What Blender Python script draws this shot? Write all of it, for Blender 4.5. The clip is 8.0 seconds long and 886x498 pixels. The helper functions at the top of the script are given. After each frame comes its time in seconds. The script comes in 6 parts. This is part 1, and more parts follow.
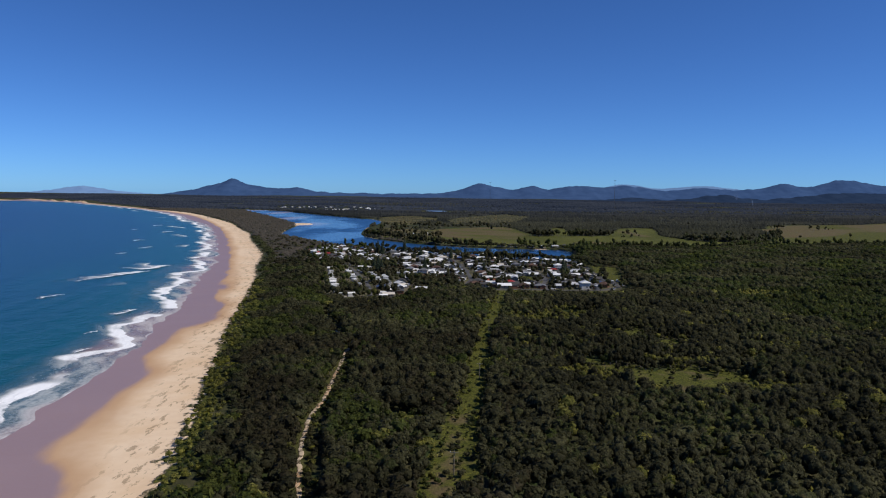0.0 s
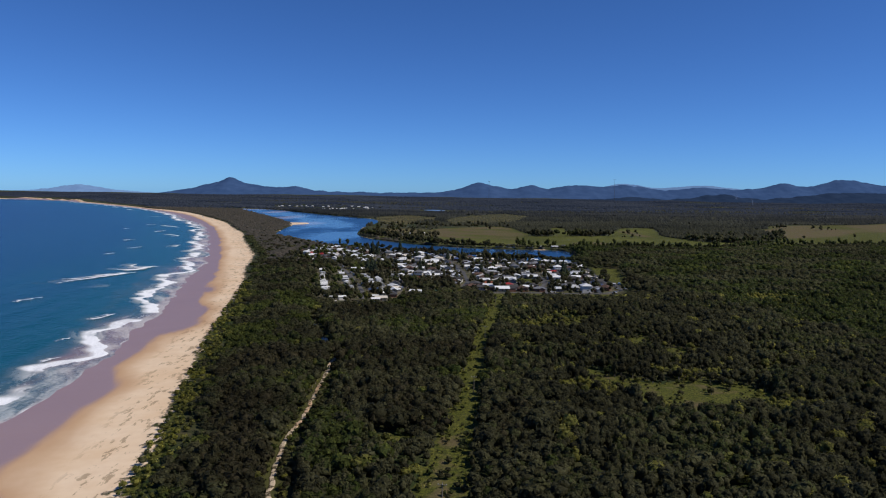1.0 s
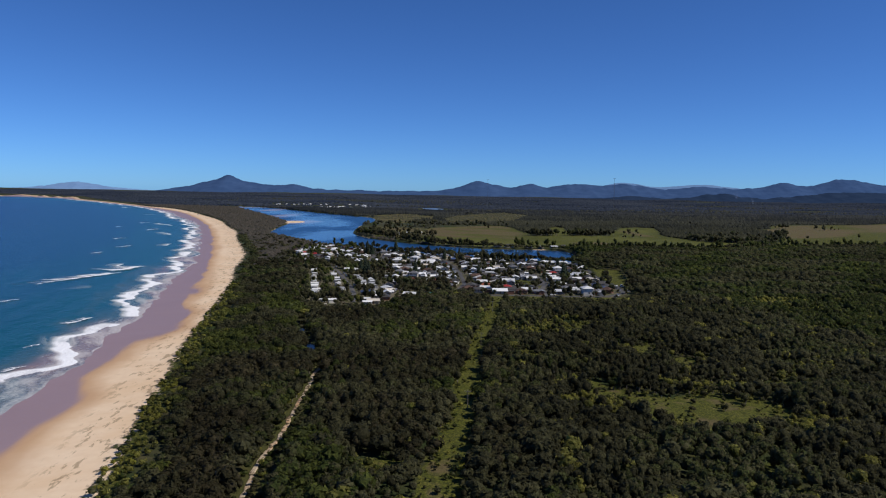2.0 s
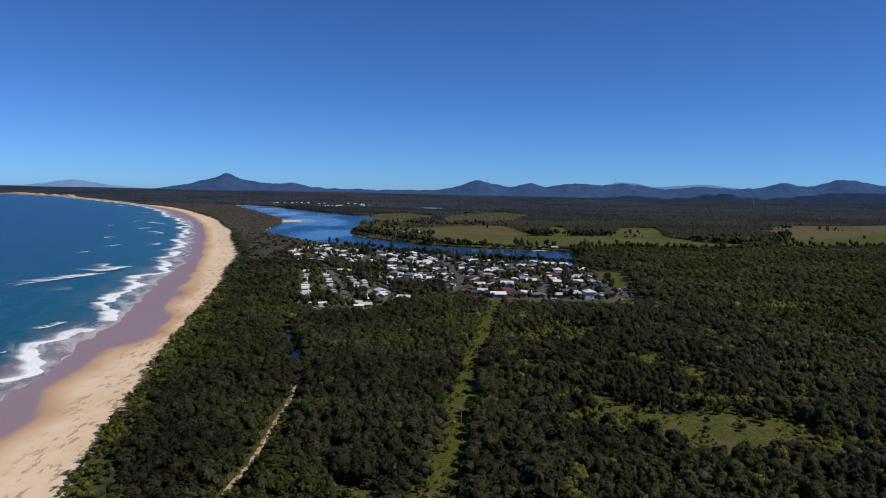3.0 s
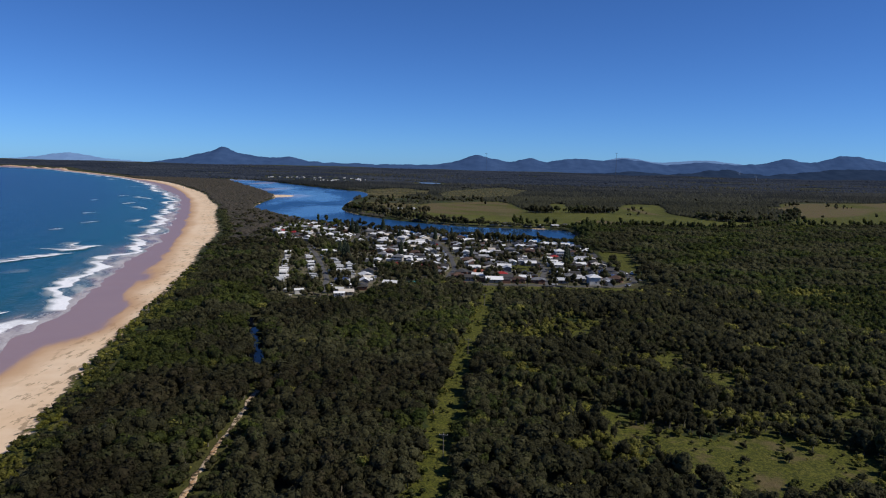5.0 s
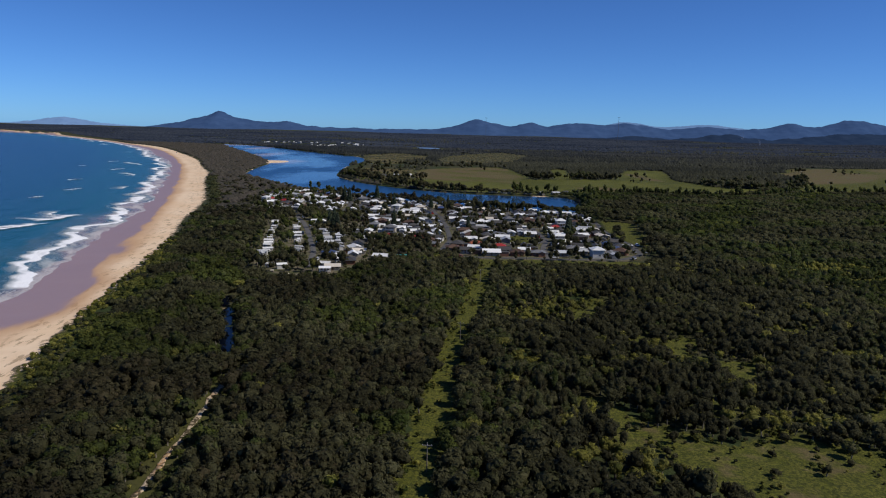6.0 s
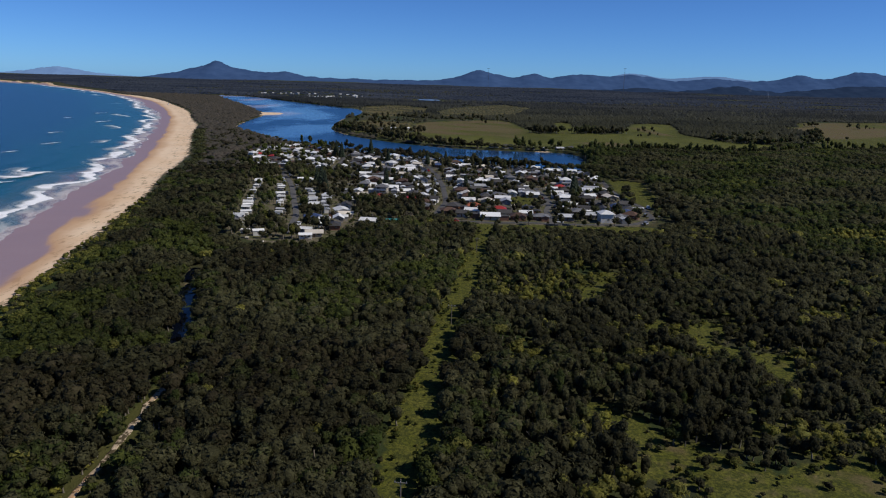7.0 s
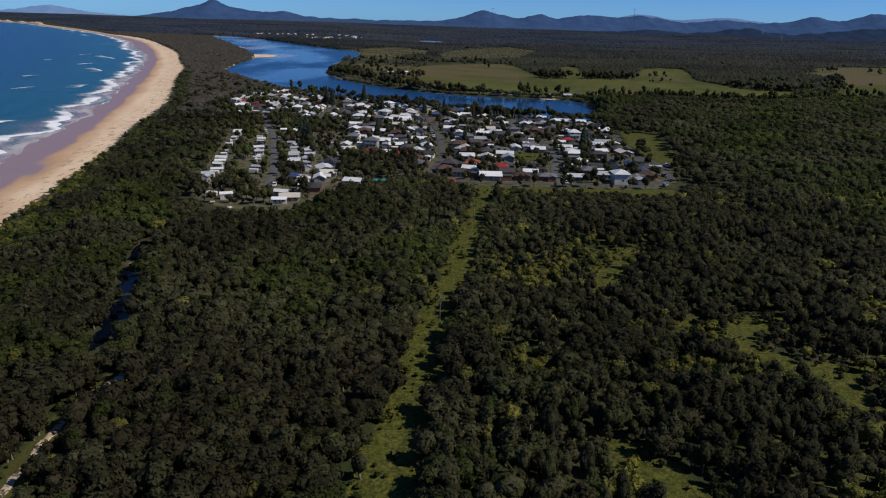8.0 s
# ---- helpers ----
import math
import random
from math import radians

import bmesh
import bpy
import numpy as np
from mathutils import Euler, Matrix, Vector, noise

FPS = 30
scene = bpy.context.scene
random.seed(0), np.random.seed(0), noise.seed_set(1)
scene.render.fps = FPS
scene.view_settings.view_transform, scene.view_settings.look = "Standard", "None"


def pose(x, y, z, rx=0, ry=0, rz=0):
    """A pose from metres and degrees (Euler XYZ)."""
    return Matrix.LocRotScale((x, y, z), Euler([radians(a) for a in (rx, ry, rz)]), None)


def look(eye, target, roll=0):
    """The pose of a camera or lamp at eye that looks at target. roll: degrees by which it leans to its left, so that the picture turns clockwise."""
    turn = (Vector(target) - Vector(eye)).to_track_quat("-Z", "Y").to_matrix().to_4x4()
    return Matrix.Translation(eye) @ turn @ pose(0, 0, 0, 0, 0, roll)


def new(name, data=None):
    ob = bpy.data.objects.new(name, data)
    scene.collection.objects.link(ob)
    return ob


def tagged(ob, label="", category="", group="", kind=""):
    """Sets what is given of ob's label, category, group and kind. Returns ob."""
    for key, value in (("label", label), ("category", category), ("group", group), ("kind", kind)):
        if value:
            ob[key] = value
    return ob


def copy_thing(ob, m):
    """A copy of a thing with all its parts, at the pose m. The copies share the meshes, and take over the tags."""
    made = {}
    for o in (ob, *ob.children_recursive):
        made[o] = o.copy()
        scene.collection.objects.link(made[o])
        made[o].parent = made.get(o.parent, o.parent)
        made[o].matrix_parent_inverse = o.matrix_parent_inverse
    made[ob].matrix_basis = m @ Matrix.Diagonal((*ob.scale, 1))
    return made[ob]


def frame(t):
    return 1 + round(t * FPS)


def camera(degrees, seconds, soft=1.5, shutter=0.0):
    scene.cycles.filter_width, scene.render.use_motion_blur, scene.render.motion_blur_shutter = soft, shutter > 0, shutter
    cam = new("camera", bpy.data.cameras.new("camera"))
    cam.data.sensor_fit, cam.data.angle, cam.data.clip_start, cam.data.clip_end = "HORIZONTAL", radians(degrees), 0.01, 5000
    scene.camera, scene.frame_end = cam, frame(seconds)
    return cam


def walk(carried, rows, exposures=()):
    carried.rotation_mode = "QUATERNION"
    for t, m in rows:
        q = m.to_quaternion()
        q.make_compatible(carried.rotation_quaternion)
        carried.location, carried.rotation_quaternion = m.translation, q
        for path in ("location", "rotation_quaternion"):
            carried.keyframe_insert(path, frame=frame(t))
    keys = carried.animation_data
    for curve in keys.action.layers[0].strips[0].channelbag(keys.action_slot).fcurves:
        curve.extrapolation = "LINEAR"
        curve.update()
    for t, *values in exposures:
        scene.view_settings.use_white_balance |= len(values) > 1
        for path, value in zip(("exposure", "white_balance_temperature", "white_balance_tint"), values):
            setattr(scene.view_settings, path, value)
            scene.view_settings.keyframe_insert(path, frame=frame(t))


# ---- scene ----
# ---------------------------------------------------------------- camera
cam = camera(63.7, 8.0, soft=1.1)
METRES, EYE = 190.0, 67.0
ROWS = [
    (0.0, 0.0, 0.0, 0.0, 0.06, -4.65, -0.69),
    (0.5, 0.0065, 0.0493, -0.0, 0.02, -4.68, -0.71),
    (1.0, 0.0130, 0.1010, 0.0001, -0.01, -4.72, -0.78),
    (1.5, 0.019, 0.1510, 0.0, -0.05, -4.79, -0.86),
    (3.0, 0.0365, 0.3010, -0.0021, -0.1, -4.91, -1.15),
    (3.5, 0.0419, 0.3503, -0.0027, -0.12, -4.97, -1.25),
    (4.0, 0.0477, 0.4003, -0.0027, -0.14, -5.2, -1.32),
    (4.5, 0.0538, 0.4513, -0.0026, -0.14, -5.87, -1.38),
    (6.0, 0.0783, 0.6345, -0.0019, -0.14, -9.71, -1.38),
    (6.5, 0.0874, 0.7116, -0.0022, -0.09, -11.38, -1.45),
    (7.0, 0.0977, 0.8008, -0.0029, 0.03, -13.49, -1.53),
    (7.5, 0.1073, 0.8945, -0.0042, 0.1, -15.45, -1.63),
    (8.0, 0.1162, 0.9931, -0.0051, 0.3, -17.92, -1.72),
]
walk(cam, [(t, pose(METRES * x, METRES * y, EYE + METRES * z, 90 + pitch, roll, yaw)) for t, x, y, z, yaw, pitch, roll in ROWS],
     exposures=[(0.0, -0.08), (4.5, -0.08), (6.0, -0.14), (8.0, -0.25)])

# ---------------------------------------------------------------- world and sun
SUN_AZ, SUN_EL = 104.0, 46.0          # degrees clockwise from +y, degrees up
world = bpy.data.worlds.new("world")
scene.world = world
world.use_nodes = True
wt = world.node_tree
wt.nodes.clear()
sky = wt.nodes.new("ShaderNodeTexSky")
sky.sky_type, sky.sun_disc = "NISHITA", False
sky.sun_elevation, sky.sun_rotation = radians(SUN_EL), radians(SUN_AZ)
sky.altitude, sky.air_density, sky.dust_density, sky.ozone_density = 0, 0.55, 0.13, 1.0
back = wt.nodes.new("ShaderNodeBackground")
back.inputs["Strength"].default_value = 0.085
wout = wt.nodes.new("ShaderNodeOutputWorld")
deepen = wt.nodes.new("ShaderNodeMix")     # the deep polarised blue of a clear winter sky
deepen.data_type, deepen.blend_type = "RGBA", "MULTIPLY"
deepen.inputs[0].default_value = 1.0
deepen.inputs[7].default_value = (0.41, 0.79, 1.38, 1)
wt.links.new(sky.outputs[0], deepen.inputs[6])
wt.links.new(deepen.outputs[2], back.inputs[0])
wt.links.new(back.outputs[0], wout.inputs[0])
sun = new("sun", bpy.data.lights.new("sun", "SUN"))
sun.data.energy, sun.data.angle, sun.data.color = 4.0, radians(0.53), (1.0, 0.93, 0.82)
sa, se = radians(SUN_AZ), radians(SUN_EL)
sun.matrix_world = look((0, 0, 900), Vector((0, 0, 900)) - Vector((math.sin(sa) * math.cos(se), math.cos(sa) * math.cos(se), math.sin(se))))

# ---------------------------------------------------------------- node helpers
def material(name, rough=0.7, spec=0.3, metal=0.0):
    m = bpy.data.materials.new(name)
    m.use_nodes = True
    b = m.node_tree.nodes["Principled BSDF"]
    b.inputs["Roughness"].default_value = rough
    b.inputs["Specular IOR Level"].default_value = spec
    b.inputs["Metallic"].default_value = metal
    return m, m.node_tree, b


def plug(nt, socket, value):
    if hasattr(value, "is_output"):
        nt.links.new(value, socket)
    elif isinstance(value, (tuple, list)) and len(value) == 3 and socket.type == "RGBA":
        socket.default_value = (*value, 1)
    else:
        socket.default_value = value


def calc(nt, op, a, b=0.0, clamp=False):
    n = nt.nodes.new("ShaderNodeMath")
    n.operation, n.use_clamp = op, clamp
    plug(nt, n.inputs[0], a)
    plug(nt, n.inputs[1], b)
    return n.outputs[0]


def ranged(nt, v, a, b, c=0.0, d=1.0):
    n = nt.nodes.new("ShaderNodeMapRange")
    n.interpolation_type = "SMOOTHSTEP"
    for s, x in zip(n.inputs, (v, a, b, c, d)):
        plug(nt, s, x)
    return n.outputs[0]


def mixed(nt, f, a, b):
    n = nt.nodes.new("ShaderNodeMix")
    n.data_type = "RGBA"
    plug(nt, n.inputs[0], f)
    plug(nt, n.inputs[6], a)
    plug(nt, n.inputs[7], b)
    return n.outputs[2]


def attr(nt, name):
    n = nt.nodes.new("ShaderNodeAttribute")
    n.attribute_name = name
    return n.outputs["Fac"]


def place(nt, sx=1.0, sy=1.0, sz=1.0):
    g = nt.nodes.new("ShaderNodeNewGeometry")
    n = nt.nodes.new("ShaderNodeVectorMath")
    n.operation = "MULTIPLY"
    nt.links.new(g.outputs["Position"], n.inputs[0])
    n.inputs[1].default_value = (sx, sy, sz)
    return n.outputs[0]


def grain(nt, vec, scale, detail=4.0, rough=0.55):
    n = nt.nodes.new("ShaderNodeTexNoise")
    nt.links.new(vec, n.inputs["Vector"])
    n.inputs["Scale"].default_value, n.inputs["Detail"].default_value, n.inputs["Roughness"].default_value = scale, detail, rough
    return n.outputs["Fac"]


def bumped(nt, b, height, strength, distance):
    n = nt.nodes.new("ShaderNodeBump")
    n.inputs["Strength"].default_value, n.inputs["Distance"].default_value = strength, distance
    plug(nt, n.inputs["Height"], height)
    nt.links.new(n.outputs[0], b.inputs["Normal"])


def paint(name, colour, colour2=None, rough=0.6, scale=0.6, metal=0.0, spec=0.3, streak=(1, 1, 1), vary=0.25):
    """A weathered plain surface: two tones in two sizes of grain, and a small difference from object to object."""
    m, nt, b = material(name, rough, spec, metal)
    p = place(nt, *streak)
    f = calc(nt, "ADD", calc(nt, "MULTIPLY", grain(nt, p, scale), 0.7), calc(nt, "MULTIPLY", grain(nt, p, scale * 9), 0.3))
    c = mixed(nt, ranged(nt, f, 0.35, 0.65), colour, colour2 or tuple(x * 0.75 for x in colour))
    oi = nt.nodes.new("ShaderNodeObjectInfo")
    h = nt.nodes.new("ShaderNodeHueSaturation")
    nt.links.new(c, h.inputs["Color"])
    nt.links.new(ranged(nt, oi.outputs["Random"], 0, 1, 1 - vary, 1 + vary * 0.4), h.inputs["Value"])
    nt.links.new(h.outputs[0], b.inputs["Base Color"])
    bumped(nt, b, f, 0.3, 0.02)
    return m


# ---------------------------------------------------------------- plan: curves and areas
def curve_x(rows):
    """x as a smooth function of y through a few stations (y, x)."""
    ys, xs = np.array([r[0] for r in rows], float), np.array([r[1] for r in rows], float)
    slope = np.gradient(xs, ys)

    def f(y):
        y = np.asarray(y, float)
        i = np.clip(np.searchsorted(ys, y) - 1, 0, len(ys) - 2)
        h = ys[i + 1] - ys[i]
        u = np.clip((y - ys[i]) / h, 0, 1)
        return ((2 * u**3 - 3 * u**2 + 1) * xs[i] + (u**3 - 2 * u**2 + u) * h * slope[i]
                + (3 * u**2 - 2 * u**3) * xs[i + 1] + (u**3 - u**2) * h * slope[i + 1])
    return f


WATERLINE = curve_x([(-900, -90), (0, -118), (150, -125), (201, -127), (263, -131), (310, -138), (368, -149), (425, -160), (527, -188), (640, -212), (752, -245),
                     (893, -290), (1119, -367), (1362, -462), (1519, -545), (1750, -648), (1907, -735), (2124, -866), (2444, -1103), (2866, -1440), (3200, -1760), (3330, -2066), (3450, -3700)])
WETLINE = curve_x([(-900, -60), (0, -85), (148, -90), (188, -100), (232, -109), (312, -125), (362, -123), (450, -143), (541, -168), (638, -195), (764, -231), (926, -283),
                   (1186, -372), (1521, -512), (1932, -726), (2124, -858), (2444, -1096), (2866, -1432), (3205, -1752), (3336, -2060), (3460, -3700)])
VEGLINE = curve_x([(-900, -10), (0, -38), (149, -64), (206, -74), (263, -87), (340, -104), (452, -125), (536, -142), (579, -154), (717, -184), (821, -216), (932, -253),
                   (1075, -295), (1145, -324), (1383, -415), (1643, -540), (1749, -592), (1923, -690), (2002, -742), (2137, -850), (2444, -1076), (2866, -1412), (3215, -1735), (3350, -2045), (3480, -3700)])


def wobble(x, y, size, seed=0):
    """Smooth pseudo-random field, about -1 to 1."""
    r = np.random.RandomState(seed)
    v = np.zeros(np.shape(x))
    for _ in range(7):
        a, p = r.uniform(0, 6.283), r.uniform(0, 6.283)
        k = r.uniform(0.6, 1.7) * 6.283 / size
        v = v + np.sin((x * math.cos(a) + y * math.sin(a)) * k + p)
    return v / 3.0


def beyond(f, x, y):
    """Metres to the right of the curve, measured square to it."""
    s = (f(np.asarray(y) + 4.0) - f(np.asarray(y) - 4.0)) / 8.0
    return (x - f(y)) / np.sqrt(1 + s * s)


def inland(x, y):
    """Metres inland of the waterline, which swings in and out in cusps."""
    return beyond(WATERLINE, x, y) + 2.4 * wobble(0 * y, y, 48, 15) + 1.2 * wobble(0 * y, y, 17, 16)


def off_line(pts, x, y):
    """Distance to a polyline."""
    x, y = np.asarray(x, float), np.asarray(y, float)
    best = np.full(x.shape, 1e9)
    for (ax, ay), (bx, by) in zip(pts[:-1], pts[1:]):
        dx, dy = bx - ax, by - ay
        u = np.clip(((x - ax) * dx + (y - ay) * dy) / (dx * dx + dy * dy), 0, 1)
        best = np.minimum(best, np.hypot(x - ax - u * dx, y - ay - u * dy))
    return best


def in_area(pts, x, y):
    """Distance to the edge of a closed outline, negative inside."""
    x, y = np.asarray(x, float), np.asarray(y, float)
    odd = np.zeros(x.shape, bool)
    for (ax, ay), (bx, by) in zip(pts, pts[1:] + pts[:1]):
        if ay != by:
            odd ^= ((ay > y) != (by > y)) & (x < (bx - ax) * (y - ay) / (by - ay) + ax)
    return np.where(odd, -1, 1) * off_line(pts + pts[:1], x, y)


def rounded(pts, steps=5):
    """A closed outline drawn as a smooth loop through its corners."""
    p, out = np.array(pts, float), []
    for i in range(len(p)):
        a, b, c, d = p[i - 1], p[i], p[(i + 1) % len(p)], p[(i + 2) % len(p)]
        for k in range(steps):
            u = k / steps
            q = 0.5 * (2 * b + (c - a) * u + (2 * a - 5 * b + 4 * c - d) * u * u + (3 * b - a - 3 * c + d) * u**3)
            out.append((float(q[0]), float(q[1])))
    return out


RIVER = rounded([(120, 706), (90, 714), (28, 744), (-69, 811), (-122, 858), (-186, 960), (-235, 1050), (-250, 1110), (-264, 1227), (-276, 1345),
                 (-320, 1480), (-385, 1650), (-520, 1975), (-625, 2215), (-735, 2240), (-740, 2262), (-614, 2320), (-497, 2205), (-346, 1942), (-240, 1780), (-156, 1640),
                 (-131, 1480), (-138, 1300), (-131, 1147), (-118, 1056), (-79, 968), (-26, 902), (29, 862), (81, 850), (131, 842), (146, 815), (142, 760), (134, 725)])
LAGOON = [(-46.5, 315), (-47, 318), (-49, 329), (-53, 344), (-58, 359), (-63, 376), (-66, 394)]
TRACK = [(-26, 100), (-31, 150), (-36, 178), (-39, 205), (-37.5, 222), (-39, 266), (-40, 294), (-37, 312), (-33, 330), (-27, 348), (-24, 366)]
CORRIDOR = [(-6, 90), (-1, 151), (3, 179), (9, 218), (14, 268), (17, 295), (19, 318), (22, 342), (26, 365), (30, 395), (34, 425), (39, 466), (40.5, 486)]
VILLAGE = rounded([(-80, 472), (-90, 540), (-103, 596), (-108, 640), (-140, 715), (-150, 770), (-124, 838), (-66, 790), (-15, 748), (28, 726), (70, 706), (112, 688), (130, 660),
                   (127, 605), (127, 560), (133, 520), (116, 487), (76, 483), (36, 483), (14, 498), (0, 482), (-20, 464), (-32, 431), (-62, 437)], 3)
ROADS = [[(20, 489), (37, 486.5), (76, 486.5), (112, 488), (127, 506), (129, 536), (125, 568), (126, 604), (131, 648)],
         [(-46, 450), (-51, 493), (-59, 527), (-71, 580), (-80, 612), (-94, 650)],
         [(73, 487), (74, 520), (80, 545), (80, 575), (78, 600), (66, 650), (70, 692)],
         [(16, 500), (22, 540), (20, 600), (16, 650), (4, 728)],
         [(-48, 600), (-16, 596), (20, 600), (78, 600), (126, 604)],
         [(-112, 655), (-60, 645), (16, 650), (66, 650), (131, 648)],
         [(-130, 780), (-60, 724), (10, 688), (68, 672)],
         [(22, 530), (60, 529), (78, 540), (80, 556), (100, 548), (126, 552)],
         [(-60, 645), (-60, 724), (-68, 780)]]
FIELD = rounded([(-23, 1203), (34, 1302), (113, 1353), (130, 1235), (137, 1110), (170, 1100), (200, 1310), (222, 1316), (200, 1120), (262, 1130), (335, 1344), (395, 1352), (345, 1148), (349, 1077), (373, 1003),
                 (405, 996), (352, 905), (270, 890), (214, 905), (149, 890), (97, 858), (48, 920), (-15, 983)], 2)
DRY_FIELD = rounded([(554, 1336), (636, 1397), (716, 1550), (971, 1655), (1300, 1900), (1300, 1500), (760, 1100), (610, 1000), (471, 939), (434, 930), (466, 1013), (579, 1250)], 2)
MEADOW = [[(-162, 1730), (-95, 1877), (-10, 1758), (-13, 1561), (-74, 1379), (-117, 1418)], [(-115, 1080), (-106, 1259), (-24, 1247), (-17, 1029), (-60, 1010)], [(20, 1420), (151, 1490), (230, 1900), (180, 2100), (40, 1800), (0, 1560)]]
PARKS = [[(137, 653), (156, 640), (151, 609), (145, 560), (139, 530), (132, 540), (130, 570), (130, 603)], [(-67, 500), (-61, 500), (-58, 474), (-70, 474)], [(53, 540), (57, 560), (66, 566), (74, 562), (75, 548), (66, 535)]]
FLATS = [(-118, 1075), (-80, 980), (-26, 912), (30, 872), (150, 850), (200, 852), (215, 930), (130, 1080), (60, 1000), (-24, 1120)]
# clearings in the eastern bush, as outlines
CLEARINGS = [[(63, 256), (66, 266), (70, 271), (78, 264), (90, 271), (99, 267), (110, 262), (116, 252), (104, 240), (88, 234), (76, 235), (72, 244)],
             [(46, 294), (52, 293), (58, 288), (65, 277), (70, 271), (66, 264), (60, 258), (55, 266), (51, 279)],
             [(60, 406), (70, 395), (80, 401), (88, 402), (84, 392), (76, 380), (70, 362), (62, 357), (62, 368), (67, 384)],
             [(80, 341), (87, 337), (96, 350), (101, 342), (93, 331), (98, 324), (109, 324), (105, 313), (104, 300), (96, 300), (94, 312), (88, 322), (83, 330)],
             [(-4, 150), (-3, 176), (0, 192), (2, 212), (10, 212), (11, 190), (10, 160), (4, 146)], [(-16, 209), (-5, 209), (-4, 200), (-13, 198)], [(112, 282), (130, 288), (128, 278), (116, 276)]]
# stands of yellow-flowered wattle and low shrubs: x, y, half width, half depth
WATTLES = [(41, 316, 4, 9), (47, 370, 14, 12), (60, 380, 8, 8), (76, 314, 11, 4), (97, 277, 13, 5), (133, 349, 7, 4), (52, 254, 7, 7), (61, 253, 5, 4), (138, 327, 8, 5), (145, 306, 11, 4),
           (191, 379, 9, 6), (209, 467, 16, 8), (212, 437, 14, 6), (34, 291, 4, 5), (52, 284, 4, 6), (68, 394, 9, 9), (84, 333, 10, 5), (101, 320, 9, 6), (110, 240, 10, 6), (-18, 229, 2.6, 2.6), (-4, 182, 3, 4)]


def clearing(x, y):
    """Above zero inside a clearing, growing to 1 at six metres from its edge."""
    v = np.full(np.shape(x), -9.0)
    for k in CLEARINGS:
        v = np.maximum(v, np.clip((-in_area(k, x, y) + 1.2 * wobble(x, y, 9, 23)) / 6.0, -9, 1))
    return v


def wattle(x, y):
    v = np.full(np.shape(x), -9.0)
    for cx, cy, a, b in WATTLES:
        v = np.maximum(v, 1 - np.hypot((x - cx) / a, (y - cy) / b))
    return v


def land_height(x, y):
    """Height of the land sheet, before water is cut into it."""
    rise = np.clip((y - 2300) / 2600, 0, 1)
    rise = rise * rise * (3 - 2 * rise) * 22
    hill = np.clip(wobble(x, y, 900, 3), 0, 2) * np.clip((y - 1700) / 1500, 0, 1) * 5
    return rise + hill + 0.25 * wobble(x, y, 37, 5)


def ground_height(x, y):
    z = land_height(x, y)
    dv, dw = beyond(VEGLINE, x, y), inland(x, y)
    dune = 1.3 * np.exp(-((dv - 7) / 6.0) ** 2)
    width = np.maximum(dw - dv, 6.0)
    slope = np.where(dw > 0, -1.6 + 2.0 * np.clip(dw / width, 0, 1) ** 1.4, -1.6 + dw * 0.06)
    k = np.clip((dv + 2) / 6, 0, 1)
    z = np.where(dv < 4, slope * (1 - k) + (z + dune) * k, z + dune)
    z = np.maximum(z, -9)
    r = in_area(RIVER, x, y)
    z = np.where(r < 5, np.minimum(z, -1.0 + np.clip(r, -14, 5) * 0.3), z)
    z = np.maximum(z, -0.93 - 5 * np.maximum(0, np.hypot((x + 280) / 31, (y - 1396) / 54) - 0.8))
    z = np.maximum(z, -0.93 - 5 * np.maximum(0, np.hypot((x + 396) / 26, (y - 1650) / 60) - 0.8))
    g = off_line(LAGOON, x, y) - 2.3 - 0.6 * wobble(x, y, 16, 9)
    return np.where(g < 3, np.minimum(z, -0.6 + np.clip(g, -3, 3) * 0.3), z)


# ---------------------------------------------------------------- mesh helpers
def mesh_np(name, verts, faces, smooth=False):
    """A mesh from arrays; all faces have the same number of corners."""
    me = bpy.data.meshes.new(name)
    v, f = np.asarray(verts, np.float32), np.asarray(faces, np.int32)
    k = f.shape[1]
    me.vertices.add(len(v))
    me.vertices.foreach_set("co", v.ravel())
    me.loops.add(f.size)
    me.loops.foreach_set("vertex_index", f.ravel())
    me.polygons.add(len(f))
    me.polygons.foreach_set("loop_start", np.arange(0, f.size, k, dtype=np.int32))
    me.polygons.foreach_set("loop_total", np.full(len(f), k, np.int32))
    me.polygons.foreach_set("use_smooth", np.full(len(f), smooth, bool))
    me.update(calc_edges=True)
    return me


def give(me, name, values):
    a = me.attributes.new(name, "FLOAT", "POINT")
    a.data.foreach_set("value", np.asarray(values, np.float32).ravel())


def sheet(name, xs, ys, zf):
    """A grid sheet over x and y lines."""
    X, Y = np.meshgrid(xs, ys)
    x, y = X.ravel(), Y.ravel()
    n, m = len(xs), len(ys)
    i = (np.arange(m - 1)[:, None] * n + np.arange(n - 1)[None, :]).ravel()
    return mesh_np(name, np.stack([x, y, zf(x, y)], 1), np.stack([i, i + 1, i + n + 1, i + n], 1), True), x, y


def lines(stops):
    """Grid lines from (start, step) stops; the step grows smoothly from stop to stop."""
    out = [stops[0][0]]
    for (a, sa_), (b, sb) in zip(stops[:-1], stops[1:]):
        while out[-1] < b:
            u = (out[-1] - a) / (b - a)
            out.append(out[-1] + sa_ * (sb / sa_) ** u)
    return np.array(out)


def part(name, bm, mat, parent, label=""):
    me = bpy.data.meshes.new(name)
    bm.to_mesh(me)
    bm.free()
    me.materials.append(mat)
    ob = new(name, me)
    ob.parent = parent
    if label:
        tagged(ob, label)
    return ob


